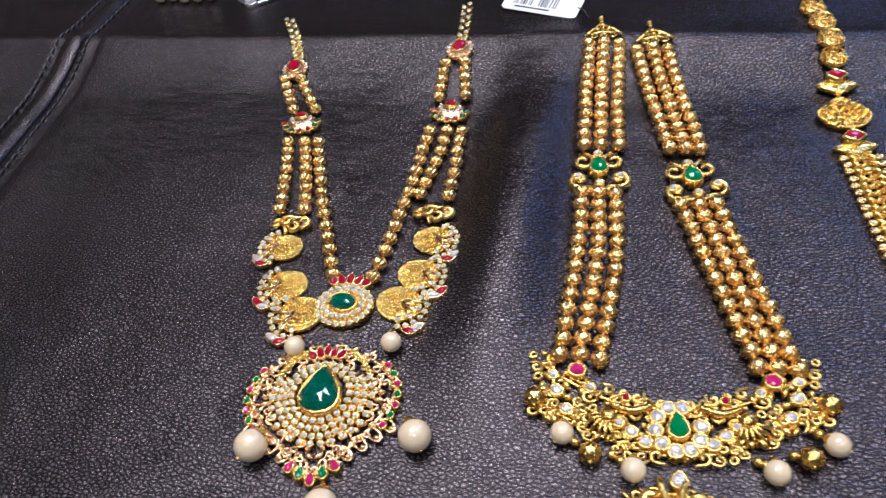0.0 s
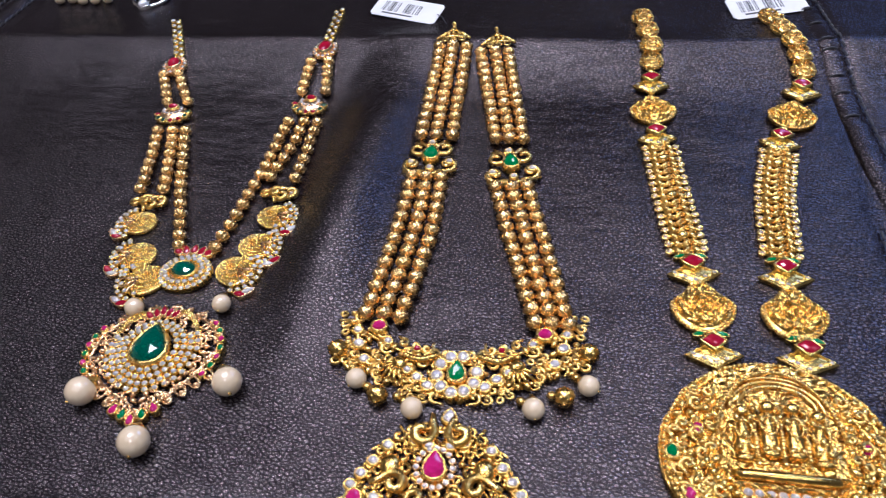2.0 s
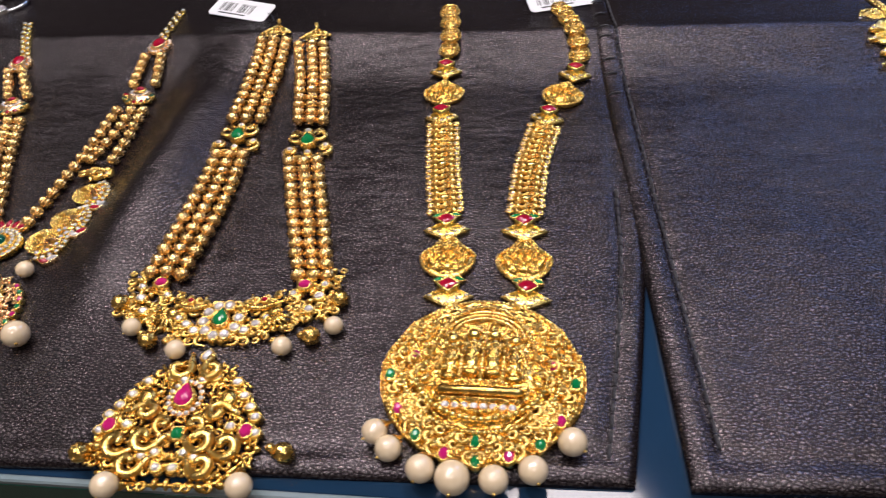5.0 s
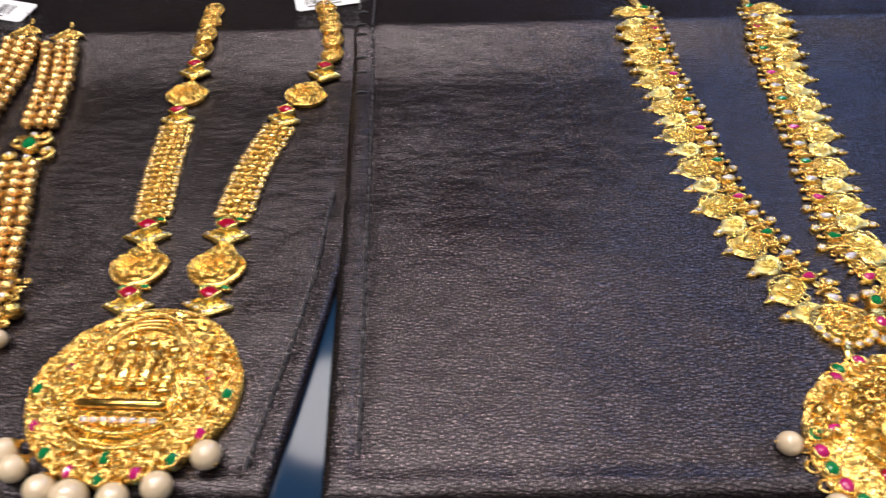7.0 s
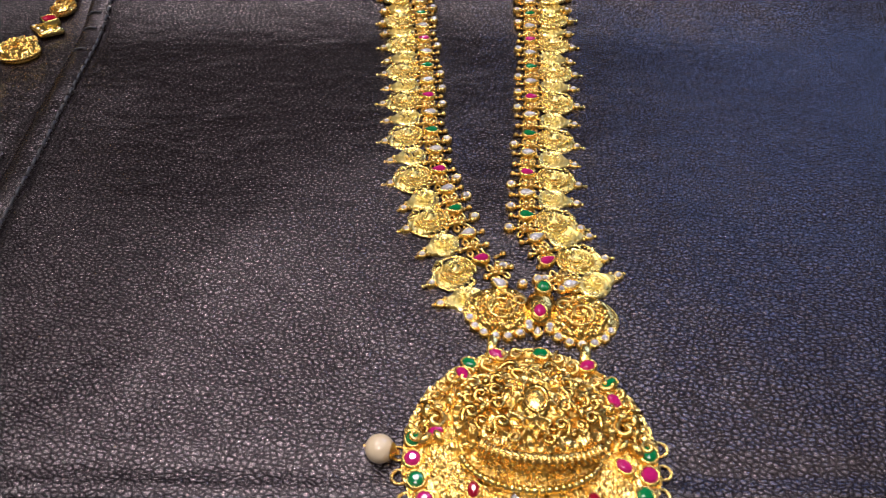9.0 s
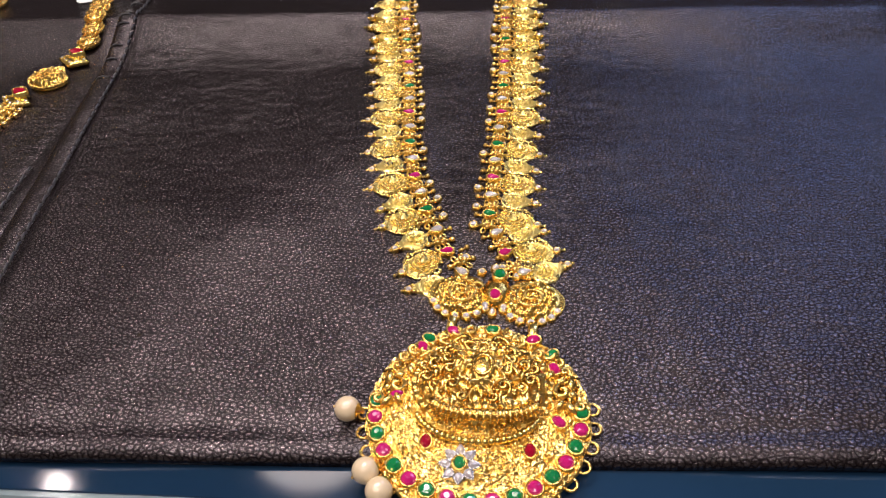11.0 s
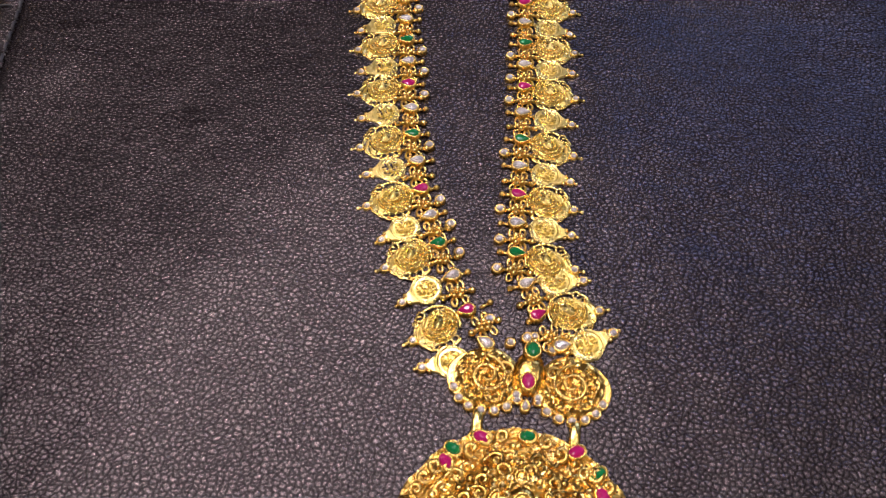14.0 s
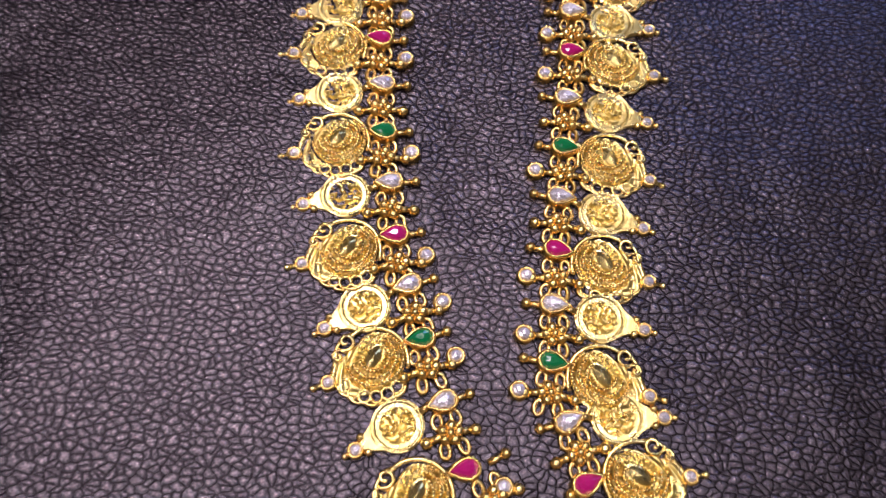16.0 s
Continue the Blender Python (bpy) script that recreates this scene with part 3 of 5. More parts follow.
def rope_medallion(parent, x, y, rot, w, flip, tail):
    """A paisley medallion: coiled gold rope, a fan of white stones and a small leaf."""
    m = at(x, y, rot, 0, 1, flip)
    pile = Pile().add(dome_shape("oval", w, w * 0.86, 0.8, 0.9, 24, 4))
    for k in range(5):
        r = w * (0.47 - 0.085 * k)
        n = int(r * 10)
        for i in range(n):
            a = 2 * math.pi * i / n
            pile.add(ball_shape(0.42, 6, 4), Matrix.Translation((r * math.cos(a) + 0.3 * k, r * 0.86 * math.sin(a), 1.1 + 0.42 * k)))
    c = part("medallion", pile.mesh("medallion", GOLD_BRIGHT), parent, m, "coiled gold rope medallion")
    fan = Pile()
    for k in range(3):
        fan.add(tube_shape([(-w * 0.1, 0, 2.6), (-w * 0.35, w * (0.1 - 0.2 * k), 2.6), (-w * 0.62, w * (0.22 - 0.28 * k), 1.4)], 0.4, 5))
    part("scroll", fan.mesh("scroll", ROSE), c, m)
    for k in range(9):
        a = math.pi * (0.62 + 0.76 * k / 8)
        for r in (0.56,) if k % 2 else (0.56, 0.43):
            stone(c, local(m, w * r * math.cos(a) - 0.6, w * r * math.sin(a) - 0.4, 0, 0.9 if r < 0.5 else 0.2), "white", "round", 1.35, 1.35, 1.7, 0.55, GOLD_BRIGHT, 0.22, True)
    stone(c, local(m, -w * 0.62, -w * 0.42, 40), tail, "marquise", 2.0, 4.2, 1.8, 0.7, ROSE, 0.4, True)
    stone(c, local(m, -w * 0.5, -w * 0.55, 80), "white" if tail == "ruby" else "ruby", "marquise", 1.8, 3.8, 1.7, 0.7, ROSE, 0.4, True)


stone_chain(n1, [(-83.9, 116), (-90, 131), (-96, 143)])
halo_stone(n1, -83.3, 109, 12)
strand(n1, MELON, 2.25, [(-84.8, 101), (-75.8, 83)], 4.9)
strand(n1, MELON, 2.25, [(-78.3, 101.5), (-68, 84)], 4.9)
flower_clasp(n1, -71, 76.4, 10, "ruby", "emerald")
strand(n1, MELON, 2.25, [(-72.7, 66), (-68.5, 50), (-65.7, 34.5)], 4.9)
strand(n1, MELON, 2.25, [(-66.8, 66), (-61.5, 50), (-57.6, 35)], 4.9)
strand(n1, MELON, 2.25, [(-61.9, 66), (-52.5, 38), (-42.0, 10)], 4.8)
stone_chain(n1, [(-22.4, 128), (-22.7, 140), (-23.4, 152)])
halo_stone(n1, -22.2, 121.8, -8)
strand(n1, MELON, 2.25, [(-25.6, 111), (-24.6, 91)], 4.9)
strand(n1, MELON, 2.25, [(-18.4, 112), (-15.4, 92)], 4.9)
flower_clasp(n1, -19.5, 83.4, -4, "ruby", "emerald")
strand(n1, MELON, 2.25, [(-24.6, 73), (-26.5, 40), (-29.9, 10)], 4.8)
strand(n1, MELON, 2.25, [(-18.8, 73), (-19.6, 58), (-22.4, 43)], 4.9)
strand(n1, MELON, 2.25, [(-13.6, 73), (-13.4, 58), (-13.6, 43)], 4.9)
for sx, sy, rot, w, flip, tail in ((-60.2, 20, 5, 11.5, 1, "white"), (-55, 5.8, 12, 12.5, 1, "ruby"), (-48.2, -3.8, 24, 13.5, 1, "white"), (-15.6, 25.5, -4, 12, -1, "white"), (-17.4, 12.4, -4, 12.5, -1, "ruby"), (-21, 1.8, -16, 13.5, -1, "white")):
    rope_medallion(n1, sx, sy, rot, w, flip, tail)
for sx, sy in ((-60.5, 29), (-17, 35.5)):
    for k in range(4):
        wire_part(n1, at(sx, sy), "curl", 2.4, GOLD, -4 + 2.7 * k, -1.0 + 1.6 * (k % 2), 70 * k, 1.0)
    for k in (0, 2, 4):
        stone(n1, at(sx - 4 + 2 * k, sy + 1.6 - 0.5 * abs(k - 2)), "white", "round", 1.3, 1.3, 1.8, 0.5, ROSE, 0.35)
oval = at(-36.3, -0.4, 12)
disc = part("medallion", Pile().add(dome_shape("oval", 15.5, 13.5, 1.0, 1.4, 24, 4)).mesh("medallion", ROSE), n1, oval, "oval emerald cluster ringed with white stones")
stone(disc, local(oval, 0, 0.4, -20), "deep", "oval", 7.6, 5.6, 3.2, 1.3, GOLD, 0.6, True)
for count, rx, ry, z in ((18, 5.7, 4.6, 1.1), (24, 7.4, 6.4, 0.2)):
    for k in range(count):
        a = 2 * math.pi * k / count
        stone(disc, local(oval, rx * math.cos(a), ry * math.sin(a), 0, z), "white", "round", 1.5, 1.5, 1.8, 0.55, GOLD_BRIGHT, 0.22, True)
for k in range(-2, 3):
    stone(n1, at(-36.4 + 2.6 * k, 9.0 - 0.5 * abs(k), -25 * k), "ruby", "pear", 2.2, 3.6, 2.2, 0.7, ROSE, 0.4)
pearl(n1, at(-45.9, -15.4), 2.75, 70)
pearl(n1, at(-20.2, -12), 2.75, 90)

pm = at(-34.9, -28, 8)


def onion(x, y, grow=0.0):
    """The pendant's outline: shoulders that narrow to a point below."""
    if y > 0:
        return (x / (20 + grow)) ** 2 + (y / (15 + grow)) ** 2 < 1
    return abs(x) / (21 + grow) + (abs(y) / (25 + grow)) ** 1.35 < 1


pendant = part("pendant", rim_mesh("pendant", edge_of(lambda x, y: onion(x, y, -2.0)), 0.6, ROSE), n1, pm, "openwork pendant with a pear emerald and white stone rows")
filigree(pendant, pm, lambda x, y: onion(x, y, -1.0) and (x / 8.5) ** 2 + (y / 9) ** 2 > 1, 20, -23, 14, 2.0, 4, ROSE, 0.9)
stone(pendant, local(pm, 0, 0, -4, 1.5), "deep", "pear", 10.4, 12.8, 2.8, 1.6, GOLD, 0.9, True)
for count, r, z in ((22, 7.4, 1.4), (28, 9.2, 0.9), (34, 11.0, 0.4), (30, 12.8, 0.0)):
    for k in range(count):
        a = 2 * math.pi * k / count
        if r < 10 or math.sin(a) < 0.5:
            stone(pendant, local(pm, r * math.cos(a), r * math.sin(a) - 1.2, 0, z), "white", "round", 1.5, 1.5, 1.9, 0.6, GOLD_BRIGHT, 0.2, True)
for side in (-1, 1):
    rope = Pile()
    for row in range(4):
        for i in range(16):
            k = i / 15
            rope.add(ball_shape(0.46, 6, 4), Matrix.Translation((side * (5 + 8 * k + row * 0.75 * (1 - k)), 12.5 - 9 * k * k - row * 0.9, 1.6 + 1.1 * math.sin(math.pi * k) - 0.2 * row)))
    part("rope", rope.mesh("rope", GOLD_BRIGHT), pendant, pm, "coiled bright gold rope")
    for k in range(7):
        a = radians(32 - 11 * k)
        stone(pendant, local(pm, side * 19.4 * math.cos(a), 15.5 * math.sin(a) - 1, math.degrees(a) * side), ("pink", "emerald")[k % 2], "oval", 1.45, 1.8, 2.0, 0.7, GOLD_BRIGHT, 0.35, True)
    for k in range(5):
        leaf = Pile().add(loop_shape(2.2, 0.4, 1.2, 0.55)).add(ball_shape(0.8, 8, 5), Matrix.Translation((0, -1.2, 1.2)))
        part("leaf", leaf.mesh("leaf", ROSE), pendant, local(pm, side * (17.5 - 3.3 * k), -9.5 - 2.3 * k, side * 40))
for k in range(-2, 3):
    stone(pendant, local(pm, 2.7 * k, -23 + 1.7 * abs(k), 14 * k), ("pink", "emerald")[abs(k) % 2], "pear", 2.1, 3.1, 2.2, 0.7, GOLD, 0.4, True)
    stone(pendant, local(pm, 2.0 * k, 12.6 - 0.7 * abs(k), -22 * k), "ruby", "pear", 1.9, 3.2, 2.2, 0.7, ROSE, 0.4, True)
pearl(n1, at(-47.8, -45), 4.0, 60)
pearl(n1, at(-8.8, -38.4), 4.0, 120)
pearl(n1, at(-26.8, -57.8), 4.1, 97)

# ---- second necklace: three strands of round beads, ruby fan pendant ----
SHIFT[:] = [0.0, 0.0, 1.0, 75.0]
ROUND = bead_mesh("round", 2.55, 0.17, 10, 3.4, GOLD_BEAD)
n2 = root("necklace", 50, -40, "three-strand gold bead necklace with emerald yoke and fan pendant", "necklace")


def end_cap(parent, x, y, rot):
    """A small triangular end bar of gold with a ring."""
    pile = Pile()
    for side in (-1, 1):
        pile.add(tube_shape([(0, 6, 1.6), (side * 2.4, 3.4, 1.6), (side * 6.4, -1.2, 1.6)], 0.7, 6))
        pile.add(loop_shape(1.1, 0.4, 1.6), put(side * 3.3, -1.4))
    pile.add(tube_shape([(-6, -0.6, 1.6), (0, 0.3, 1.9), (6, -0.6, 1.6)], 0.6, 6)).add(loop_shape(1.1, 0.4, 1.6), put(0, -1.4))
    granules(pile, [(0, 2.2), (-1.8, 1.4), (1.8, 1.4), (0, 4.2)], 1.0, 1.9)
    pile.add(tube_shape([(0, 6, 1.7), (0, 8.6, 1.7)], 0.55, 6)).add(ball_shape(0.95, 8, 6), Matrix.Translation((0, 9.2, 1.7)))
    part("end_cap", pile.mesh("end_cap", GOLD), parent, at(x, y, rot))


def scroll_link(parent, x, y, rot):
    """An openwork bar of scrolls with an emerald and white stones."""
    m = at(x, y, rot, 0, 1.3)
    pile = Pile()
    for side in (-1, 1):
        for px, py, r, turn in ((3.6, 2.6, 2.7, 120), (4.6, -3.4, 2.4, 250)):
            shape = scroll_shape(r, 1.15, 0.72, 1.3, 18, 2.0)
            if side < 0:
                shape = ([(-a, b, c) for a, b, c in shape[0]], [tuple(reversed(f)) for f in shape[1]])
            pile.add(shape, put(side * px, py, side * turn))
    pile.add(tube_shape([(-6.8, -5.5, 1.3), (0, -6.8, 1.4), (6.8, -5.5, 1.3)], 0.6, 6)).add(tube_shape([(-4.5, 5.2, 1.3), (0, 4.2, 1.4), (4.5, 5.2, 1.3)], 0.5, 6))
    c = part("link", pile.mesh("link", GOLD), parent, m, "scrolled openwork link with an emerald")
    stone(c, local(m, 0, 0.6, 0, 0.4), "emerald", "pear", 4.0, 5.0, 2.3, 0.9, GOLD, 0.55, True)
    for px, py in ((-5, -2.6), (5, -2.6), (0, -4.8), (0, 5.0)):
        stone(c, local(m, px, py), "white", "round", 1.6, 1.5, 2.0, 0.6, GOLD, 0.4, True)


end_cap(n2, 27.2, 129.5, 6)
end_cap(n2, 45.6, 126, 10)
for ctrl in ([(22.6, 121), (23.5, 108), (24.4, 66.5)], [(28.0, 122), (28.6, 105), (29.8, 66.5)], [(33.4, 121), (34.2, 103), (35.2, 66.5)], [(39.6, 117), (43.5, 98), (50.4, 65.5)], [(45, 118.5), (48.8, 98), (55.2, 65.5)], [(50.4, 117.5), (53.8, 98), (59.9, 65.5)],
             [(24.8, 45.5), (24.3, 20), (21.7, -12)], [(29.6, 45), (29.8, 20), (26.6, -11.5)], [(34.6, 45), (35.2, 20), (31.6, -12.5)], [(52.8, 41), (60.3, 15), (68.5, -11.5)], [(57.8, 41.5), (65.3, 15), (73.0, -11.5)], [(62.9, 42), (70.4, 15), (77.5, -11.5)]):
    strand(n2, ROUND, 2.5, ctrl, 4.75)
scroll_link(n2, 29.4, 56, 4)
scroll_link(n2, 56.8, 53, 12)


def cluster(parent, m, r, color="white", n=6, w=2.5):
    """A flower of white stones round a middle."""
    for k in range(n):
        a = 2 * math.pi * k / n + 0.3
        stone(parent, local(m, r * math.cos(a), r * math.sin(a), math.degrees(a)), color, "round", w, w * 0.85, 2.1, 0.7, GOLD, 0.5, True)


ym = at(49.6, -29, 3)


def crescent(x, y):
    mid = 0.0105 * x * x - 1.5
    return abs(x) < 33.5 and abs(y - mid - 0.07 * abs(x)) < 6.6 + 1.0 * math.sin(abs(x) / 4.5) + 0.07 * abs(x)


yoke = part("yoke", Pile().add(tube_shape([(x, 0.0105 * x * x - 7.0 + 0.08 * abs(x), 0.9) for x in range(-32, 33, 2)], 0.6, 6)).add(tube_shape([(x, 0.0105 * x * x + 3.0 + 0.1 * abs(x), 0.9) for x in range(-32, 33, 2)], 0.6, 6)).mesh("yoke", GOLD_ANTIQUE), n2, ym, "crescent openwork yoke with scrolls, rubies and white stones")
filigree(yoke, ym, lambda x, y: crescent(x, y) and (x / 6) ** 2 + (y / 6.5) ** 2 > 1, 34, -12, 20, 2.1, 11, GOLD)
stone(yoke, local(ym, 0, 0, 0, 1.2), "emerald", "pear", 4.6, 6.2, 2.4, 1.0, GOLD, 0.6, True)
for k in range(9):
    a = radians(60 + 330 * k / 9 + 15)
    stone(yoke, local(ym, 5.2 * math.cos(a), 5.6 * math.sin(a) - 0.6, math.degrees(a) - 90, 0.4), "white", "oval", 2.9, 3.1, 2.2, 0.8, GOLD, 0.55, True)
for side in (-1, 1):
    fan_m = local(ym, side * 15.5, 2.2, 25 if side > 0 else -35)
    for k in range(6):
        a = radians(-150 + 20 * k)
        fan = Pile().add(tube_shape([(0, 0, 2.6), (3 * math.cos(a), 3 * math.sin(a), 2.7), (6.4 * math.cos(a + 0.15), 6.4 * math.sin(a + 0.15), 1.5)], 0.62, 6, taper=0.3))
        part("rib", fan.mesh("rib", GOLD_ANTIQUE), yoke, fan_m)
    part("boss", kept("yokeboss", lambda: Pile().add(dome_shape("oval", 4.6, 4.0, 2.2, 1.6, 14, 4)).mesh("boss", GOLD_ANTIQUE)), yoke, fan_m)
    body = Pile()
    for k in range(14):
        body.add(ball_shape(1.05, 7, 4), Matrix.Translation((side * (6 + 0.62 * k), 5.0 - 1.5 * math.sin(k / 4.2), 2.1 + 0.5 * math.sin(k / 4.2))))
    part("rope", body.mesh("rope", GOLD_ANTIQUE), yoke, ym)
    stone(yoke, local(ym, side * 11.3, 7.2), "ruby", "round", 1.7, 1.7, 2.3, 0.7, GOLD, 0.5, True)
    stone(yoke, local(ym, side * 22.6, 13.2 - 0.8 * side, 0, 0.8), "pink", "round", 3.6, 3.2, 2.3, 0.9, GOLD, 0.6, True)
    for px, py, w in ((27.5, 8.6, 2.9), (25.2, 3.6, 2.7), (19.5, 9.6, 2.0), (28.5, 13, 2.2), (10.4, -1.6, 2.6), (13.2, 0.6, 2.0), (7.4, -4.0, 2.8)):
        stone(yoke, local(ym, side * px, py, 20 * side), "white", "oval", w, w * 0.9, 2.2, 0.7, GOLD, 0.55, True)
pearl(n2, at(23.6, -33.4), 2.75, 60)
pearl(n2, at(39.7, -40.8), 2.85, 85)
pearl(n2, at(70, -38.2), 2.85, 100)
pearl(n2, at(83.3, -30.3), 2.75, 150)
BIG_ROUND = bead_mesh("big", 2.9, 0.14, 8, 2.5, GOLD_ANTIQUE)
for bx, by in ((16.6, -24.8), (30.2, -37.8), (77.4, -34.2), (83.2, -20.5), (25.8, -73.6), (78.8, -70.4)):
    part("bead", BIG_ROUND, n2, at(bx, by, 0, 2.7) @ Matrix.Rotation(radians(70), 4, "X"))
for gx, gy in ((20.6, -28.2), (21.6, -29.4), (26.6, -34.8), (35, -37), (37, -38.2), (66.6, -35.5), (68, -36.2), (74.2, -33.2), (80.2, -27.4), (80.8, -23.6), (18.4, -21.6), (29, -71), (31, -69.6), (74.5, -68.5), (76, -69.6), (37.6, -77.4), (68.8, -75.6), (33.5, -72.8)):
    wire_part(n2, at(gx, gy), "granule", 2.0, GOLD, 0, 0, 0, 1.3)
stone(n2, at(49.5, -41.6), "white", "pear", 3.6, 3.8, 2.2, 0.8, GOLD, 0.5)

fm = at(48.6, -61.5, 2)


def fan_shape(x, y):
    if y > 17:
        return False
    return y > -20 and abs(x) < 6 + 17.5 * ((17.5 - y) / 26) ** 0.62 and abs(x) < 24 + (y + 20) * 0.1 and (y > -9 or abs(x) < 24 - (-9 - y) * 0.9)


fan_pendant = part("pendant", rim_mesh("pendant", edge_of(lambda x, y: fan_shape(x * 1.07, y * 1.07)), 0.6, GOLD_ANTIQUE), n2, fm, "fan openwork pendant with ruby, emerald and white stones")
filigree(fan_pendant, fm, lambda x, y: fan_shape(x, y) and (x / 5.5) ** 2 + ((y - 6) / 6.2) ** 2 > 1, 24, -20, 17.4, 2.2, 23, GOLD_ANTIQUE)
stone(fan_pendant, local(fm, -0.6, 6, 0, 1.2), "pink", "pear", 5.4, 7.0, 2.6, 1.1, GOLD, 0.6, True)
for k in range(16):
    a = 2 * math.pi * k / 16
    stone(fan_pendant, local(fm, 4.4 * math.cos(a) - 0.6, 5.0 * math.sin(a) + 5.6, 0, 0.5), "white", "round", 1.3, 1.3, 2.0, 0.5, ROSE, 0.22, True)
stone(fan_pendant, local(fm, 0.6, -5.2, 0, 0.6), "emerald", "box", 2.8, 3.2, 2.3, 0.8, GOLD, 0.5, True)
for side in (-1, 1):
    stone(fan_pendant, local(fm, side * 18.6, -3.6 - 0.5 * side, 0, 0.6), "pink", "oval", 3.4, 3.9, 2.4, 0.9, GOLD, 0.55, True)
    for px, py in ((2.8, 11.6), (6, 12.4), (12.6, 10.8), (15.6, 6.6), (18, 3.2), (20, 0.2), (21, -4.4), (14, -2.6), (3.8, -10.4), (2.2, -14.6), (7.0, -11.4)):
        stone(fan_pendant, local(fm, side * px, py, 15 * side, 0.3), "white", "oval", 2.5, 2.2, 2.2, 0.7, GOLD, 0.5, True)
    for px, py, r, turn in ((4.6, 14.4, 3.2, 150), (7.6, -7.2, 3.6, 200), (14.6, -8.6, 3.6, 220), (9.6, -14, 3.4, 190), (9.8, 1.0, 3.2, 40), (4.4, -2.2, 2.4, 300)):
        wire_part(fan_pendant, fm, "curl", r, GOLD, side * px, py, side * turn, 1.3, side)
    part("boss", kept("boss", lambda: Pile().add(dome_shape("oval", 5.4, 6.4, 2.0, 1.8, 14, 4)).mesh("boss", GOLD_ANTIQUE)), fan_pendant, local(fm, side * 11.2, 5.6))
pearl(n2, at(36.6, -82.2), 3.4, 80)
pearl(n2, at(70.2, -80.2), 3.4, 95)


# ---- third necklace: red lozenges, woven band, large carved pendant ----
SHIFT[:] = [0.4, 0.0, 1.0, 150.0]
n3 = root("necklace", 126, -46, "antique gold necklace with red lozenge stones and large carved pearl-edged pendant", "necklace")


def barrel_link(parent, x, y, rot):
    """A flattened openwork barrel: ribs between two beaded rims."""
    pile = Pile().add(dome_shape("oval", 7.2, 8.8, 0.9, 2.2, 18, 5))
    for k in (-1, 1):
        pile.add(loop_shape(2.6, 0.4, 2.7, 1.25, 14), put(0, 2.1 * k)).add(loop_shape(1.3, 0.35, 3.2, 1.0, 10), put(0, 2.1 * k))
    granules(pile, [(3.9 * math.cos(2 * math.pi * i / 18), 4.6 * math.sin(2 * math.pi * i / 18)) for i in range(18)], 0.62, 1.6)
    granules(pile, [(-2.6 + 1.3 * i, 0) for i in range(5)], 0.6, 2.9)
    me = kept("barrel", lambda: pile.mesh("barrel_link", GOLD))
    part("barrel_link", me, parent, at(x, y, rot))


def lozenge_link(parent, x, y, rot, w=13.5):
    """A diamond plate of small stones with a raised red lozenge."""
    m = at(x, y, rot)
    o = outline("rhomb", w, 8.6, 16)
    me = kept(("plate", w), lambda: Pile().add(loft([ring(o, 1.0, 0.4), ring(o, 1.02, 1.5), ring(o, 0.94, 1.9), ring(o, 0.5, 2.1)])).add(bezel_shape("rhomb", w * 0.86, 7.0, 1.4, 2.3, 0.3)).mesh("plate", GOLD_BRIGHT))
    c = part("plate", me, parent, local(m, 0, -3.2), "diamond-shaped gold plate set with tiny stones")
    for k in range(5):
        t = k / 4 - 0.5
        stone(c, local(m, t * w * 0.72, -3.2 - 2.6 * (1 - 2 * abs(t)), 0, 0.3), "white", "round", 1.1, 1.0, 1.9, 0.4, GOLD_BRIGHT, 0.3, True)
    stone(c, local(m, 0, 0, 0, 1.2), "ruby", "rhomb", 6.0, 5.0, 2.6, 0.6, GOLD_BRIGHT, 0.6, True)
    for side in (-1, 1) if w > 14 else ():
        stone(c, local(m, side * 3.0, 3.6, side * 70), "emerald", "marquise", 1.3, 3.2, 1.6, 0.5, GOLD_BRIGHT, 0.35, True)


def carved(x, y, seed, size):
    """Shallow carving, alike on both sides."""
    p = Vector((abs(x) / size, y / size, seed))
    n = noise.noise(p)
    return (1 - min(1.0, abs(n) * 3.2)) * 0.9 + 0.35 * noise.noise(p * 2.3)


def carved_medallion(parent, x, y, rot, w, h):
    """A pear-shaped medallion with a beaded rim and carved face."""
    m = at(x, y, rot)

    def edge(a):
        s = math.sin(a)
        c = abs(math.cos(a))
        base = 1 / math.sqrt((c / (w / 2)) ** 2 + (s / (h / 2)) ** 2)
        return base * (1.0 - 0.3 * (2 * max(0, s) * c) ** 1.5)

    def height(px, py):
        k = math.hypot(px / w, py / h) * 2
        return 1.6 + 1.3 * max(0, 1 - k * k) + 1.5 * carved(px, py, 5.0, 1.9) * (k < 0.8) - 0.6 * (0.8 <= k < 0.92)
    me = kept(("medallion", w, h), lambda: relief_mesh("medallion", edge, height, GOLD_ANTIQUE, 40, 100))
    c = part("medallion", me, parent, m, "carved antique gold medallion with beaded rim")

    def rope():
        pile = Pile()
        granules(pile, [(edge(2 * math.pi * i / 44) * math.cos(2 * math.pi * i / 44), edge(2 * math.pi * i / 44) * math.sin(2 * math.pi * i / 44)) for i in range(44)], 0.62, 1.7)
        return pile.mesh("beaded_rim", GOLD)
    part("beaded_rim", kept(("rim", w, h), rope), c, m)


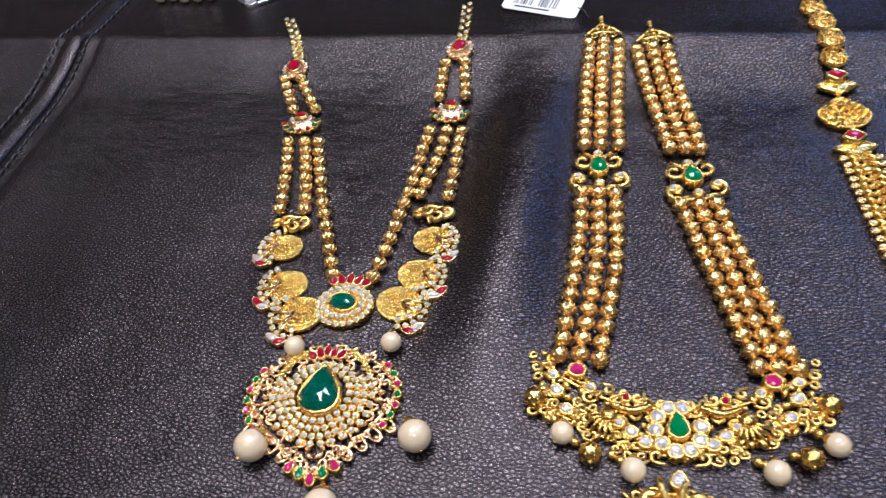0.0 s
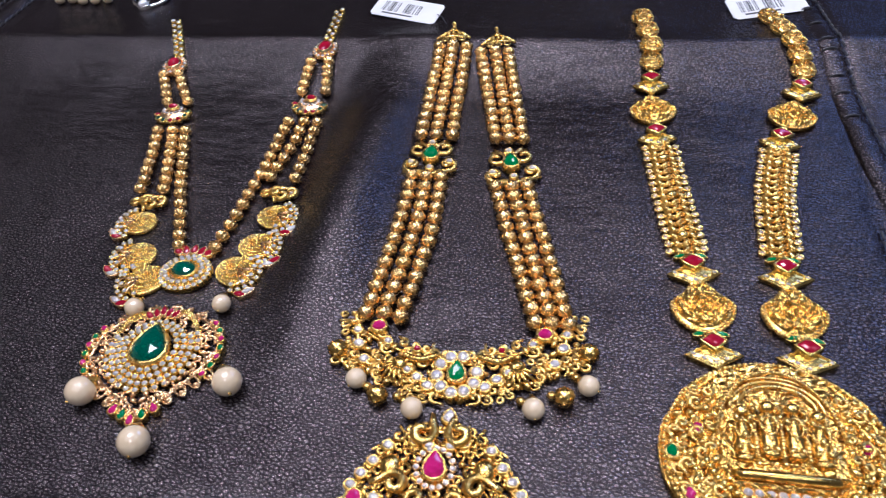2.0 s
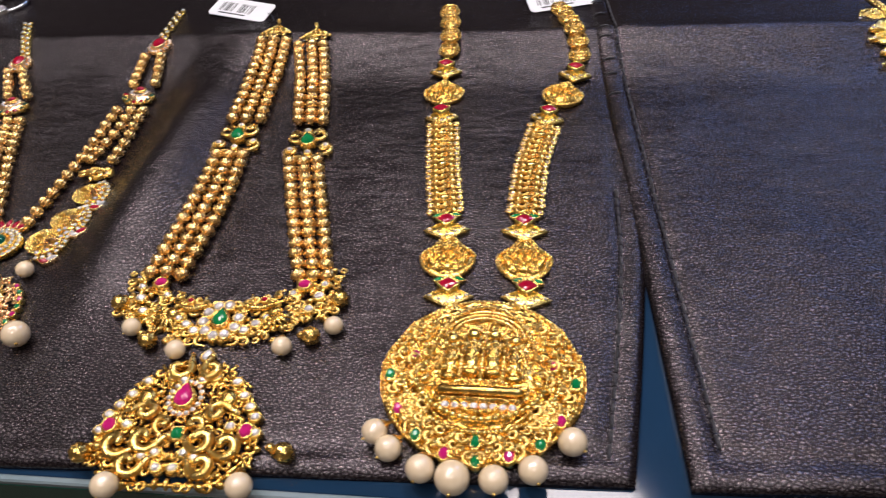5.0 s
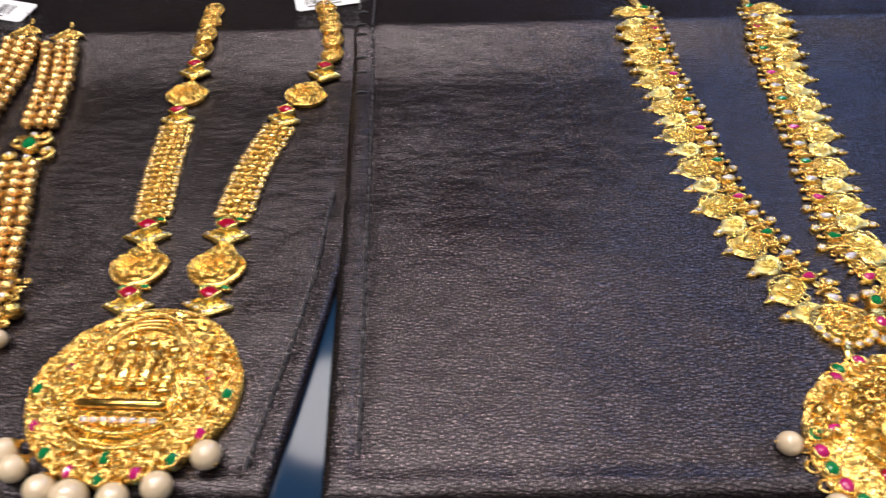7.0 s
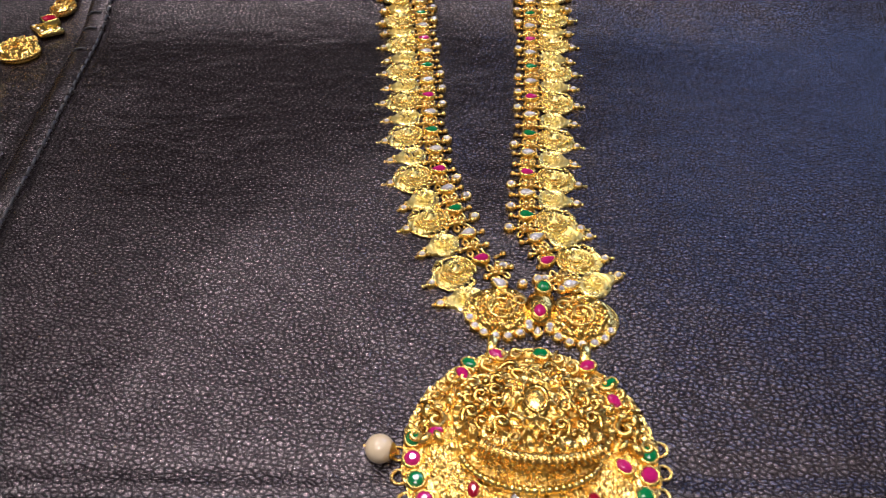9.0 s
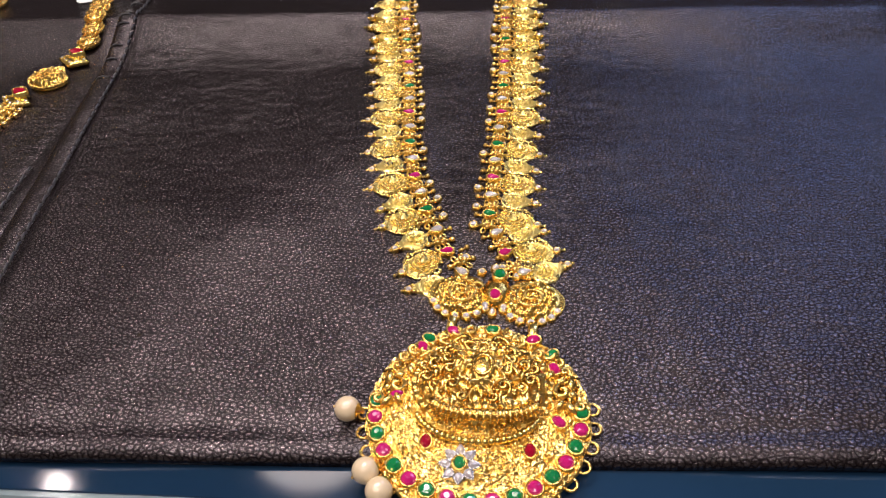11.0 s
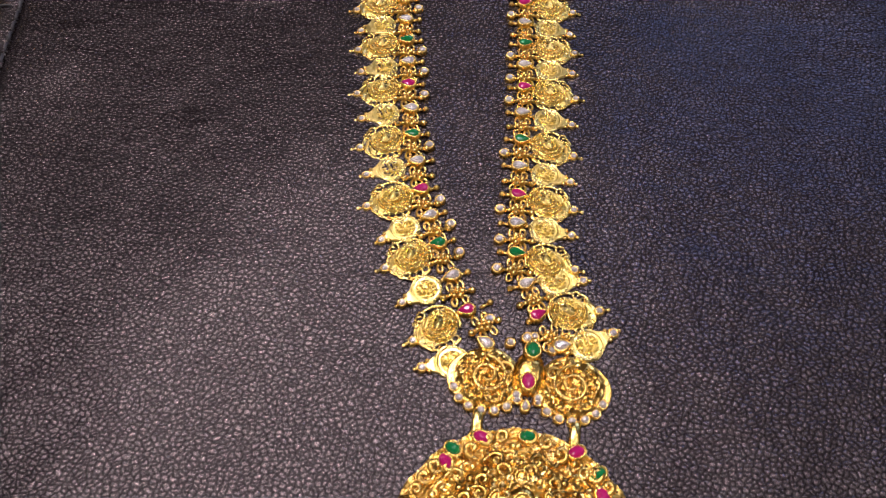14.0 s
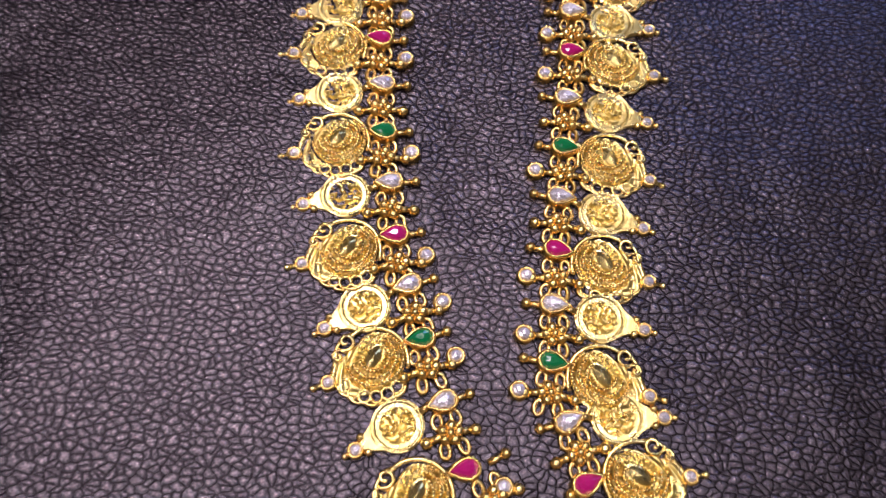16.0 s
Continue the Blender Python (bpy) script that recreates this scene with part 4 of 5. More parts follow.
def woven_band(parent, ctrl):
    """Rows of small gold leaves, with stones in gold cups at both ends of each."""
    for k, (x, y, a) in enumerate(smooth_line(ctrl, 2.9)):
        m = local(at(x, y, a + 90 + random.uniform(-2.5, 2.5)), 0.15 if k % 2 else -0.15, 0)
        def row():
            pile = Pile().add(tube_shape([(-5, 0, 0.9), (5, 0, 0.9)], 0.5, 5))
            for i in range(3):
                pile.add(dome_shape("marquise", 1.9, 4.2, 1.0, 1.4, 12, 4), put(-2.7 + 2.7 * i, 0, 38 - 76 * (i % 2)))
                pile.add(ball_shape(0.55, 8, 5), Matrix.Translation((-2.7 + 2.7 * i, 1.5 - 3 * (i % 2), 1.8)))
            for i in (-1, 1):
                pile.add(loop_shape(0.95, 0.36, 1.3, 1.0, 12), put(5.0 * i, 0))
            return pile.mesh("woven_link", GOLD)
        c = part("woven_link", kept("woven", row), parent, m)
        for side in (-1, 1):
            stone(c, local(m, side * 5.0, 0, 0, -0.5), "white", "round", 0.8, 0.8, 1.8, 0.4, ROSE, 0.45, True)
        if k % 6 == 2:
            part("boss", kept("bandboss", lambda: Pile().add(dome_shape("oval", 3.4, 2.6, 1.9, 1.0, 14, 4)).mesh("boss", GOLD_BRIGHT)), c, m)


for x, y, rot in ((99.7, 144, 5), (100.8, 135, 5), (101.8, 124.5, 4), (102.4, 113.5, 2), (148.2, 144.5, 38), (151, 137, 28), (153.4, 129, 16), (154.8, 119.2, 8), (155.2, 109, -4)):
    barrel_link(n3, x, y, rot)
for x, y, rot in ((102.4, 101.7, 2), (103.6, 71.8, 6), (111.2, 13.1, 5), (114.4, -14.2, 3), (153.6, 98.8, -8), (143.3, 71, -14), (136, 13.2, 0), (137.5, -14.2, -4)):
    lozenge_link(n3, x, y, rot, 13 if y > 50 else 15)
for x, y, rot, w, h in ((103.2, 84.5, 3, 15, 14.5), (148.6, 83, -14, 15, 14.5), (113, -1.5, 3, 16.5, 17.5), (136.4, -2, -2, 16.5, 17.5)):
    carved_medallion(n3, x, y, rot, w, h)
woven_band(n3, [(104.8, 64.5), (107, 42), (110.2, 19)])
woven_band(n3, [(141.8, 63.5), (137.5, 42), (136, 19)])

big = at(126.4, -45.5, -1)


def bell(a):
    return 26.2 + 0.9 * math.cos(2 * a) - 1.2 * math.exp(-((math.sin(a) - 0.42) / 0.1) ** 2)


def panel_height(x, y):
    """The carved face: a raised arched panel with upright plaques over a ledge, ribbed crescents below."""
    k = math.hypot(x, y) / 26
    z = 2.4 + 2.2 * max(0.0, 1 - k * k)
    ax = abs(x)
    if ax < 13 and -5 < y < 21 - ax * 0.45:
        z += 0.2 + 0.7 * carved(x, y, 2.0, 1.7)
    elif ax < 10.5 and -8.2 < y <= -5:
        z += 1.0
    elif y < -5 or ax > 14:
        r = math.hypot(x, (y + 2) * 1.02)
        z += 0.55 * math.sin(r * 2.1) + 0.65 * carved(x, y, 9.0, 1.5)
    else:
        z += 0.9 * carved(x, y, 4.0, 2.2)
    return z


plate = part("pendant", relief_mesh("pendant", bell, panel_height, GOLD_ANTIQUE, 110, 260), n3, big, "large carved antique gold pendant with upright plain plaques and crescents")


def rope_arc(parent, m, rx, ry, a0, a1, n, r, z, mat):
    """Granules along an arc, one row of beading."""
    pile = Pile()
    pts = [(rx * math.cos(radians(a0 + (a1 - a0) * i / (n - 1))), ry * math.sin(radians(a0 + (a1 - a0) * i / (n - 1)))) for i in range(n)]
    granules(pile, pts, r, z)
    ob = part("beading", pile.mesh("beading", mat), parent, m)
    return tagged(ob, kind="stuff")


filigree(plate, big, lambda x, y: math.hypot(x, y) < 24.5 and x > 14.5 and abs(y) < 17, 25, -17, 18, 2.3, 31, GOLD, 0.2, lambda x, y: 2.6 + 2.2 * max(0, 1 - (x * x + y * y) / 676))
PLAQUE = Pile().add(dome_shape("pear", 4.4, 15, 0.4, 1.7, 22, 6)).add(dome_shape("oval", 3.4, 3.0, 1.4, 1.5, 14, 4), put(0, 4.6)).add(dome_shape("oval", 4.6, 2.2, 0.8, 1.3, 14, 4), put(0, -6.2)).add(loop_shape(2.2, 0.4, 1.9, 0.8, 14), put(0, 0)).mesh("plaque", GOLD_ANTIQUE)
PILLAR = Pile().add(tube_shape([(0, -7.4, 1.2), (0, 0, 1.7), (0, 8, 1.2)], 0.62, 8))
granules(PILLAR, [(0, -7 + 2 * k) for k in range(8)], 0.8, 1.7)
PILLAR = PILLAR.mesh("pillar", GOLD)
for k in range(4):
    px = -8.4 + 5.6 * k
    for j in range(5):
        wire_part(plate, local(big, px, 5.2), "leaf", 1.1, GOLD, (-1.5, 1.5, 0, -1.2, 1.2)[j], (2, 2, -2.4, -5.4, -5.4)[j], (30, -30, 0, -50, 50)[j], 6.6)
    part("plaque", PLAQUE, plate, local(big, px, 4.5 + 1.2 * (1 if k in (1, 2) else 0), 0, 5.0 if k in (1, 2) else 4.3, 1.08))
for k in range(5):
    px = -11.2 + 5.6 * k
    part("pillar", PILLAR, plate, local(big, px, 3.6, 0, 4.2 - 0.02 * px * px))
for k in range(3):
    arch = Pile().add(tube_shape([((12.5 - 1.8 * k) * math.cos(radians(a)), (9.5 - 1.5 * k) * math.sin(radians(a)) + 11, 4.2 + 0.5 * k) for a in range(0, 181, 10)], 0.5, 6)).mesh("arch", GOLD)
    part("arch", arch, plate, big)
part("ledge", Pile().add(tube_shape([(-11, -6.6, 5.6), (-10, -6.8, 6.6), (0, -7.0, 7.0), (10, -6.8, 6.6), (11, -6.6, 5.6)], 1.25, 10)).mesh("ledge", GOLD_ANTIQUE), plate, big)
filigree(plate, big, lambda x, y: 18.5 < math.hypot(x, y) < 24 and y < -8, 20, -25, -8, 2.2, 35, GOLD, 0.2, lambda x, y: 2.8 + 2.2 * max(0, 1 - (x * x + y * y) / 676))
rope_arc(plate, big, 26, 25.4, 0, 357, 120, 0.75, 2.6, GOLD)
rope_arc(plate, big, 20.5, 17.5, 188, 352, 44, 0.8, 4.3, GOLD_BRIGHT)
rope_arc(plate, big, 17.5, 14, 195, 345, 26, 1.0, 4.8, GOLD_BRIGHT)
rope_arc(plate, big, 14.5, 21.5, 12, 168, 60, 0.6, 5.2, GOLD)
for k in range(8):
    stone(plate, local(big, -8.6 + 2.45 * k, -10.2, 0, 2.6), "white", "round", 1.9, 1.7, 2.2, 0.6, ROSE, 0.25, True)
for px, py, color in ((-18.2, 4.7, "pink"), (18.6, 3.8, "pink"), (-24.3, -1.6, "emerald"), (24.4, -1.6, "emerald"), (-20.6, -11.7, "pink"), (20.7, -12.5, "pink"), (-15.1, -18.9, "emerald"), (15.9, -19.4, "emerald"), (0, -19.8, "emerald"), (0.4, -24.8, "emerald"), (-7.4, -23.4, "pink"), (8.4, -23.1, "pink")):
    stone(plate, local(big, px, py, 0, 1.6), color, "oval", 2.5, 3.4, 2.4, 0.8, GOLD_BRIGHT, 0.5, True)
for x, y, r, turn in ((100.5, -63.5, 3.3, 40), (104.6, -68, 3.4, 50), (113.2, -73, 3.6, 70), (121.2, -75.2, 4.3, 85), (131, -74.8, 3.6, 95), (140.3, -71.8, 3.6, 110), (149.7, -63.8, 3.6, 140)):
    pearl(n3, at(x, y), r, turn)

# ---- fourth necklace: medallions and coins on a jewelled chain, round pendant ----
SHIFT[:] = [0.0, 0.0, 1.0, 305.0]
n4 = root("necklace", 312, -57, "long gold necklace of leaf medallions and coins with round jewelled pendant", "necklace")


def leaf_medallion():
    """A mango-shaped plate: rounded by the chain, drawn to a point, with a raised curl in rows of ribs."""
    def edge(a):
        c = math.cos(a)
        return 4.1 + 2.2 * max(0, math.cos(a - math.pi - 0.12)) ** 3.5 - 0.9 * max(0, math.cos(a - 2.2)) ** 5 + 0.15 * c

    def height(x, y):
        k = math.hypot(x, y) / 4.3
        cx, cy = (x - 0.2) * 0.8 + (y - 0.3) * 0.6, (y - 0.3) * 0.8 - (x - 0.2) * 0.6
        r, a = math.hypot(cx * 0.72, cy * 1.35), math.atan2(cy, cx)
        z = 1.5 + 0.9 * max(0, 1 - k * k) - (0.55 if 0.86 < k < 0.95 else 0.0)
        if r < 1.25:
            return z + 0.75 * (1 - r / 1.6)
        return z + 0.16 * math.sin(r * 5.2 + 0.8 * a) + 0.2 * math.sin(a * 19) * (1.6 < r < 3.3) * (k < 0.86)
    return relief_mesh("leaf_medallion", edge, height, GOLD_PALE, 40, 110)


def leaf_border():
    """The wire round the leaf: open scrolls on its shoulder, small rings and a scalloped wire below, knob and ribs."""
    pile = Pile()
    pile.add(tube_shape([(4.6 * math.cos(radians(a)) + 0.1, 4.75 * math.sin(radians(a)), 1.5) for a in range(-35, 116, 10)], 0.34, 6))
    for k in range(6):
        a = math.pi * (1.10 + 0.105 * k)
        pile.add(loop_shape(0.82, 0.27, 1.3, 1.0, 12), put(4.75 * math.cos(a) - 0.2, 4.75 * math.sin(a)))
    scallop = []
    for i in range(41):
        a = math.pi * (1.06 + 0.62 * i / 40)
        r = 5.55 + 0.28 * abs(math.sin(i * math.pi / 8))
        scallop.append((r * math.cos(a) - 0.2, r * math.sin(a), 1.2))
    pile.add(tube_shape(scallop, 0.3, 6))
    pile.add(scroll_shape(1.35, 1.25, 0.32, 1.4, 18, 0.0), put(-2.5, 4.0, 200)).add(scroll_shape(0.95, 1.1, 0.28, 1.4, 14, 0.8), put(-4.2, 2.5, 30))
    pile.add(tube_shape([(-1.2, 4.7, 1.4), (-2.7, 4.7, 1.4), (-4.0, 3.7, 1.4), (-4.7, 2.2, 1.4), (-5.8, 0.7, 1.4)], 0.3, 6))
    for j, r in enumerate((3.9, 2.95, 2.0)):
        m = 30 - 7 * j
        granules(pile, [(r * math.cos(math.pi * (0.98 + 1.3 * i / m)) + 0.3, (r * math.sin(math.pi * (0.98 + 1.3 * i / m))) * 0.92 + 0.25) for i in range(m)], 0.34, 1.85 + 0.3 * j)
    pile.add(dome_shape("pear", 1.2, 2.5, 2.4, 0.45, 14, 4), put(0.3, 0.4, 127))
    pile.add(tube_shape([(-6.8, -0.3, 1.3), (-8.6, -0.2, 1.2)], 0.42, 6)).add(ball_shape(0.55, 8, 6), Matrix.Translation((-8.8, -0.2, 1.2)))
    pile.add(tube_shape([(4.2, 0.6, 1.3), (6.2, 0.8, 1.4)], 0.6, 6))
    return pile.mesh("border", GOLD_BRIGHT)


def coin_mesh():
    """A round coin with a raised rim and a short neck; its face is a patch of plain shallow relief."""
    def edge(a):
        return 3.7 + 2.0 * max(0, -math.cos(a)) ** 16

    def height(x, y):
        k = math.hypot(x, y) / 3.7
        z = 1.5
        if 0.87 < k < 0.97 or k > 1.0:
            z += 0.3
        elif k < 0.66:
            n = noise.noise(Vector((x / 0.75, y / 0.75, 21.0)))
            z += 0.5 * min(1.0, max(-0.6, 2.6 * n))
        return z
    return relief_mesh("coin", edge, height, GOLD_PALE, 34, 100)


def coin_neck():
    """Knobs, end pin and chain tab of a coin."""
    pile = Pile()
    granules(pile, [(-5.2, 1.15), (-5.2, -1.15)], 0.66, 1.5)
    pile.add(tube_shape([(-5.0, 0, 1.3), (-7.9, 0, 1.2)], 0.45, 6)).add(ball_shape(0.55, 8, 6), Matrix.Translation((-8.2, 0, 1.2)))
    pile.add(tube_shape([(3.5, 0, 1.3), (5.6, 0.4, 1.4)], 0.6, 6))
    return pile.mesh("neck", GOLD)


def spacer_mesh():
    """A little gold flower between two stones, with chain rings and side knobs."""
    pile = Pile()
    granules(pile, [(1.15 * math.cos(k * 1.257), 1.0 * math.sin(k * 1.257) - 4.2) for k in range(5)], 0.85, 1.8)
    pile.add(ball_shape(0.6, 8, 5), Matrix.Translation((0, -4.2, 2.4)))
    for side in (-1, 1):
        pile.add(tube_shape([(side * 0.8, -4.2, 1.6), (side * 2.7, -4.5, 1.5)], 0.55, 6)).add(ball_shape(0.9, 8, 5), Matrix.Translation((side * 3.4, -4.6, 1.5)))
        for yy in (-6.2, -2.3):
            pile.add(loop_shape(1.05, 0.34, 1.3, 0.62, 10), put(side * 1.3, yy, side * 8))
    pile.add(tube_shape([(1.4, 0, 1.3), (3.6, 0.1, 1.3)], 0.5, 6)).add(ball_shape(0.8, 8, 6), Matrix.Translation((4.0, 0.1, 1.4)))
    return pile.mesh("spacer", GOLD)


LEAF, BORDER, COIN, NECK, SPACER = leaf_medallion(), leaf_border(), coin_mesh(), coin_neck(), spacer_mesh()


def medal(parent, m, big_one):
    """A leaf medallion or a coin with the white stone at its tip."""
    if big_one:
        c = part("leaf_medallion", LEAF, parent, m)
        part("border", BORDER, c, m)
        stone(c, local(m, -6.7, -0.3, 0, -0.2), "white", "round", 1.5, 1.5, 1.9, 0.5, GOLD, 0.4, True)
    else:
        c = part("coin", COIN, parent, m)
        part("neck", NECK, c, m)
        stone(c, local(m, -6.6, 0, 0, -0.2), "white", "round", 1.6, 1.6, 1.9, 0.5, GOLD, 0.4, True)


def jewel_side(parent, ctrl, flip):
    rows = []
    for a, b in zip(ctrl, ctrl[1:]):
        head = math.degrees(math.atan2(b[1] - a[1], b[0] - a[0]))
        rows += [(*a, head), ((a[0] + b[0]) / 2 + 0.1 * flip, (a[1] + b[1]) / 2, head)]
    rows.append((*ctrl[-1], rows[-1][2]))
    for k, (x, y, a) in enumerate(rows):
        m = at(x, y, a - 90 + random.uniform(-3, 3), 0, 1, flip)
        color = "white" if k % 2 else ("pink", "emerald")[(k // 2) % 2]
        stone(parent, local(m, 0, 0, 90 + random.uniform(-8, 8), 0.5), color, "pear", 2.5, 3.7, 2.1, 0.7, GOLD, 0.45)
        wobble = random.uniform(-5, 5)
        medal(parent, local(m, -6.8 if k % 2 == 0 else -6.4, -1.3, 12 + wobble, 0.2 * random.random(), 1.0 if k % 2 == 0 else 0.96), k % 2 == 0)
        if k:
            part("spacer", SPACER, parent, m)
        if k % 2 == 0 or k % 3 == 0:
            stone(parent, local(m, 4.2, -3.6 if flip > 0 else -4.4, 0, 0.1), "white", "round", 1.9, 1.9, 1.9, 0.6, GOLD, 0.4)


jewel_side(n4, [(303, -7), (296, 10), (291.2, 25.2), (288.1, 42.2), (286, 59), (284.6, 75), (282.6, 91), (280.4, 107), (278.4, 122.5), (276.6, 138.5)], 1)
jewel_side(n4, [(319, -7.2), (314.4, 8.3), (315, 24.6), (316, 41.4), (317, 59), (317.4, 75), (317.6, 91), (317.8, 107), (318, 122.5), (318, 138)], -1)
stone(n4, at(307.3, -14.4, 60), "white", "pear", 2.5, 3.7, 2.4, 0.7, GOLD, 0.45)
medal(n4, at(300.4, -19, 14), False)
stone(n4, at(324, -14.4, -80), "white", "pear", 2.5, 3.7, 2.4, 0.7, GOLD, 0.45)
medal(n4, at(329.4, -13.8, 28, 0, 1, -1), False)
part("spacer", SPACER, n4, at(305, -6.6, 30))
part("spacer", SPACER, n4, at(320.8, -8.2, 10, 0, 1, -1))
for ctrl in ([(275.2, 141), (272.5, 152), (270, 168)], [(318, 142), (320.6, 153), (324, 168)]):
    link = kept("chainlink", lambda: Pile().add(loop_shape(1.3, 0.55, 1.6, 1.2, 10)).mesh("chain_link", GOLD))
    for x, y, a in smooth_line(ctrl, 2.2):
        part("chain_link", link, n4, at(x, y, a))

wing_m = at(316.8, -21.2, -5)
wing_root = part("bow", Pile().add(loft([ring(outline("oval", 7, 10, 16), 1, 0.8), ring(outline("oval", 7, 10, 16), 0.96, 2.4), ring(outline("oval", 7, 10, 16), 0.5, 3.0)])).mesh("bow", GOLD_ANTIQUE), n4, wing_m, "bow-shaped link with swirled wings and white stone edge")


def wing_mesh():
    def edge(a):
        return 6.6 + 2.2 * max(0, math.cos(a - 0.2)) ** 3 + 0.8 * max(0, math.cos(a + 2.2)) ** 4

    def height(x, y):
        r, a = math.hypot(x - 0.4, y + 0.3), math.atan2(y + 0.3, x - 0.4)
        return 1.8 + 1.2 * max(0, 1 - (r / 7) ** 2) + 0.3 * math.sin(a * 13 + r * 1.2) * (3.6 < r < 6.4) + 0.9 * carved(x + 20, y, 6.0, 1.5) * (r < 6)
    return relief_mesh("wing", edge, height, GOLD_ANTIQUE, 40, 90)


WING = wing_mesh()
for side in (-1, 1):
    wm = local(wing_m, side * 8.6, -1.6, side * -18) @ Matrix.Diagonal((side, 1, 1, 1))
    part("wing", WING, wing_root, wm)
    curl = kept("wingcurl", lambda: Pile().add(scroll_shape(4.2, 1.6, 0.42, 3.2, 34, 3.0)).add(scroll_shape(2.2, 1.1, 0.36, 3.0, 18, 2.0), put(2.6, 3.6, 200)).mesh("scroll", GOLD))
    part("scroll", curl, wing_root, local(wm, 0.4, -0.2, 120))
    for k in range(8):
        a = radians(-150 + 21 * k)
        stone(wing_root, local(wm, 7.6 * math.cos(a), 7.0 * math.sin(a) - 0.5), "white", "round", 1.7, 1.7, 1.9, 0.6, GOLD, 0.35, True)
    hook = Pile().add(box(-1.1, 1.1, -3.2, 2.2, 0.8, 2.6, 0.4)).add(loop_shape(1.3, 0.4, 1.6), put(0, -3.6))
    part("hook", hook.mesh("hook", GOLD_BRIGHT), n4, at(315.9 + side * 9.9, -32.4 - side * 1.0, -5))
stone(wing_root, local(wing_m, 0.3, 5.0, 0, 1.0), "emerald", "oval", 2.9, 3.3, 2.4, 0.8, GOLD, 0.5, True)
stone(wing_root, local(wing_m, -0.2, -2.2, 0, 1.0), "pink", "oval", 2.6, 3.4, 2.4, 0.8, GOLD, 0.5, True)
stone(wing_root, local(wing_m, -0.4, -7, 0, 0.2), "white", "pear", 1.5, 2.4, 2.0, 0.6, GOLD, 0.45, True)
for px, py in ((-2.4, -5), (2.2, -5.2), (-4.6, 6.6), (0.5, 8.6), (4.6, 6.0)):
    stone(wing_root, local(wing_m, px, py, 0, 0.3), "white", "round", 1.6, 1.6, 1.9, 0.6, GOLD, 0.4, True)

disc_m = at(313.3, -58, -1)


def disc_edge(a):
    return 24.4 + 0.5 * abs(math.sin(9 * a))


def disc_height(x, y):
    """Pierced-looking ground of fine cells with a high carved dome above the middle."""
    k = ((x - 0.8) / 14.8) ** 2 + ((y - 7) / 11.4) ** 2
    edge = math.hypot(x, y) / 24.4
    z = 2.0 + 1.6 * max(0.0, 1 - edge * edge)
    if k < 1:
        z += 1.2 + 4.4 * (1 - k) ** 0.7 + 1.1 * carved(x - 0.8, y, 12.0, 2.5)
    elif k < 1.18:
        z += 1.2 + 0.5 * math.sin(36 * math.atan2(y - 7, x))
    else:
        n1_, n2_ = noise.noise(Vector((abs(x) / 0.95, y / 0.95, 3))), noise.noise(Vector((abs(x) / 2.6, y / 2.6, 8)))
        z += 1.0 * (1 - min(1, abs(n1_) * 2.6)) - 0.4 + 0.5 * n2_
    return z


disc_plate = part("pendant", relief_mesh("pendant", disc_edge, disc_height, GOLD, 120, 300), n4, disc_m, "round pierced gold pendant with a carved oval and a rim of rubies and emeralds")
filigree(disc_plate, disc_m, lambda x, y: (x / 12.5) ** 2 + ((y - 8.5) / 9) ** 2 < 1 and (x / 6) ** 2 + ((y - 7) / 8) ** 2 > 1, 14, -2, 18, 2.3, 41, GOLD_ANTIQUE, 0.1, lambda x, y: disc_height(x, y) - 0.6)
filigree(disc_plate, disc_m, lambda x, y: 18 < math.hypot(x, y) < 23 and y > 0, 23, 0, 23, 2.3, 43, GOLD, 0.1, lambda x, y: 3.0 + 0.8 * (1 - math.hypot(x, y) / 24))
for px, py, w, h, turn in ((0.8, 7.5, 6.4, 8.6, 0), (0.8, 13.6, 3.8, 4.2, 0), (-3.4, 3.2, 7.0, 3.6, -22), (5.0, 3.2, 7.0, 3.6, 22), (-4.6, 9.0, 2.6, 6.0, -24), (6.2, 9.0, 2.6, 6.0, 24)):
    boss = Pile().add(dome_shape("oval", w, h, -0.6, 1.3, 18, 5)).add(loop_shape(h * 0.32, 0.4, 0.55, w / h, 16)).mesh("boss", GOLD_ANTIQUE)
    part("boss", boss, disc_plate, local(disc_m, px, py, turn, disc_height(px, py) - 0.4))
ledge_line = [(1.6 + 11.6 * math.cos(radians(186 + 168 * i / 24)), 4.6 * math.sin(radians(186 + 168 * i / 24)) + 0.9, 6.6 + 0.8 * math.sin(math.pi * i / 24)) for i in range(25)]
part("ledge", Pile().add(tube_shape(ledge_line, 1.35, 10, taper=0.45)).mesh("ledge", GOLD_ANTIQUE), disc_plate, disc_m, "curved gold ledge under the carved dome")
for k, (px, py, pz) in enumerate(ledge_line[2:-2]):
    petal = kept("ledgepetal", lambda: Pile().add(dome_shape("marquise", 1.15, 3.4, 0.5, 1.0, 12, 4)).mesh("petal", GOLD))
    part("petal", petal, disc_plate, local(disc_m, px, py - 0.4, -26 + 2.6 * k, pz + 0.1))
rope_arc(disc_plate, disc_m, 13.6, 8.4, 198, 342, 26, 0.95, 4.3, GOLD_BRIGHT)
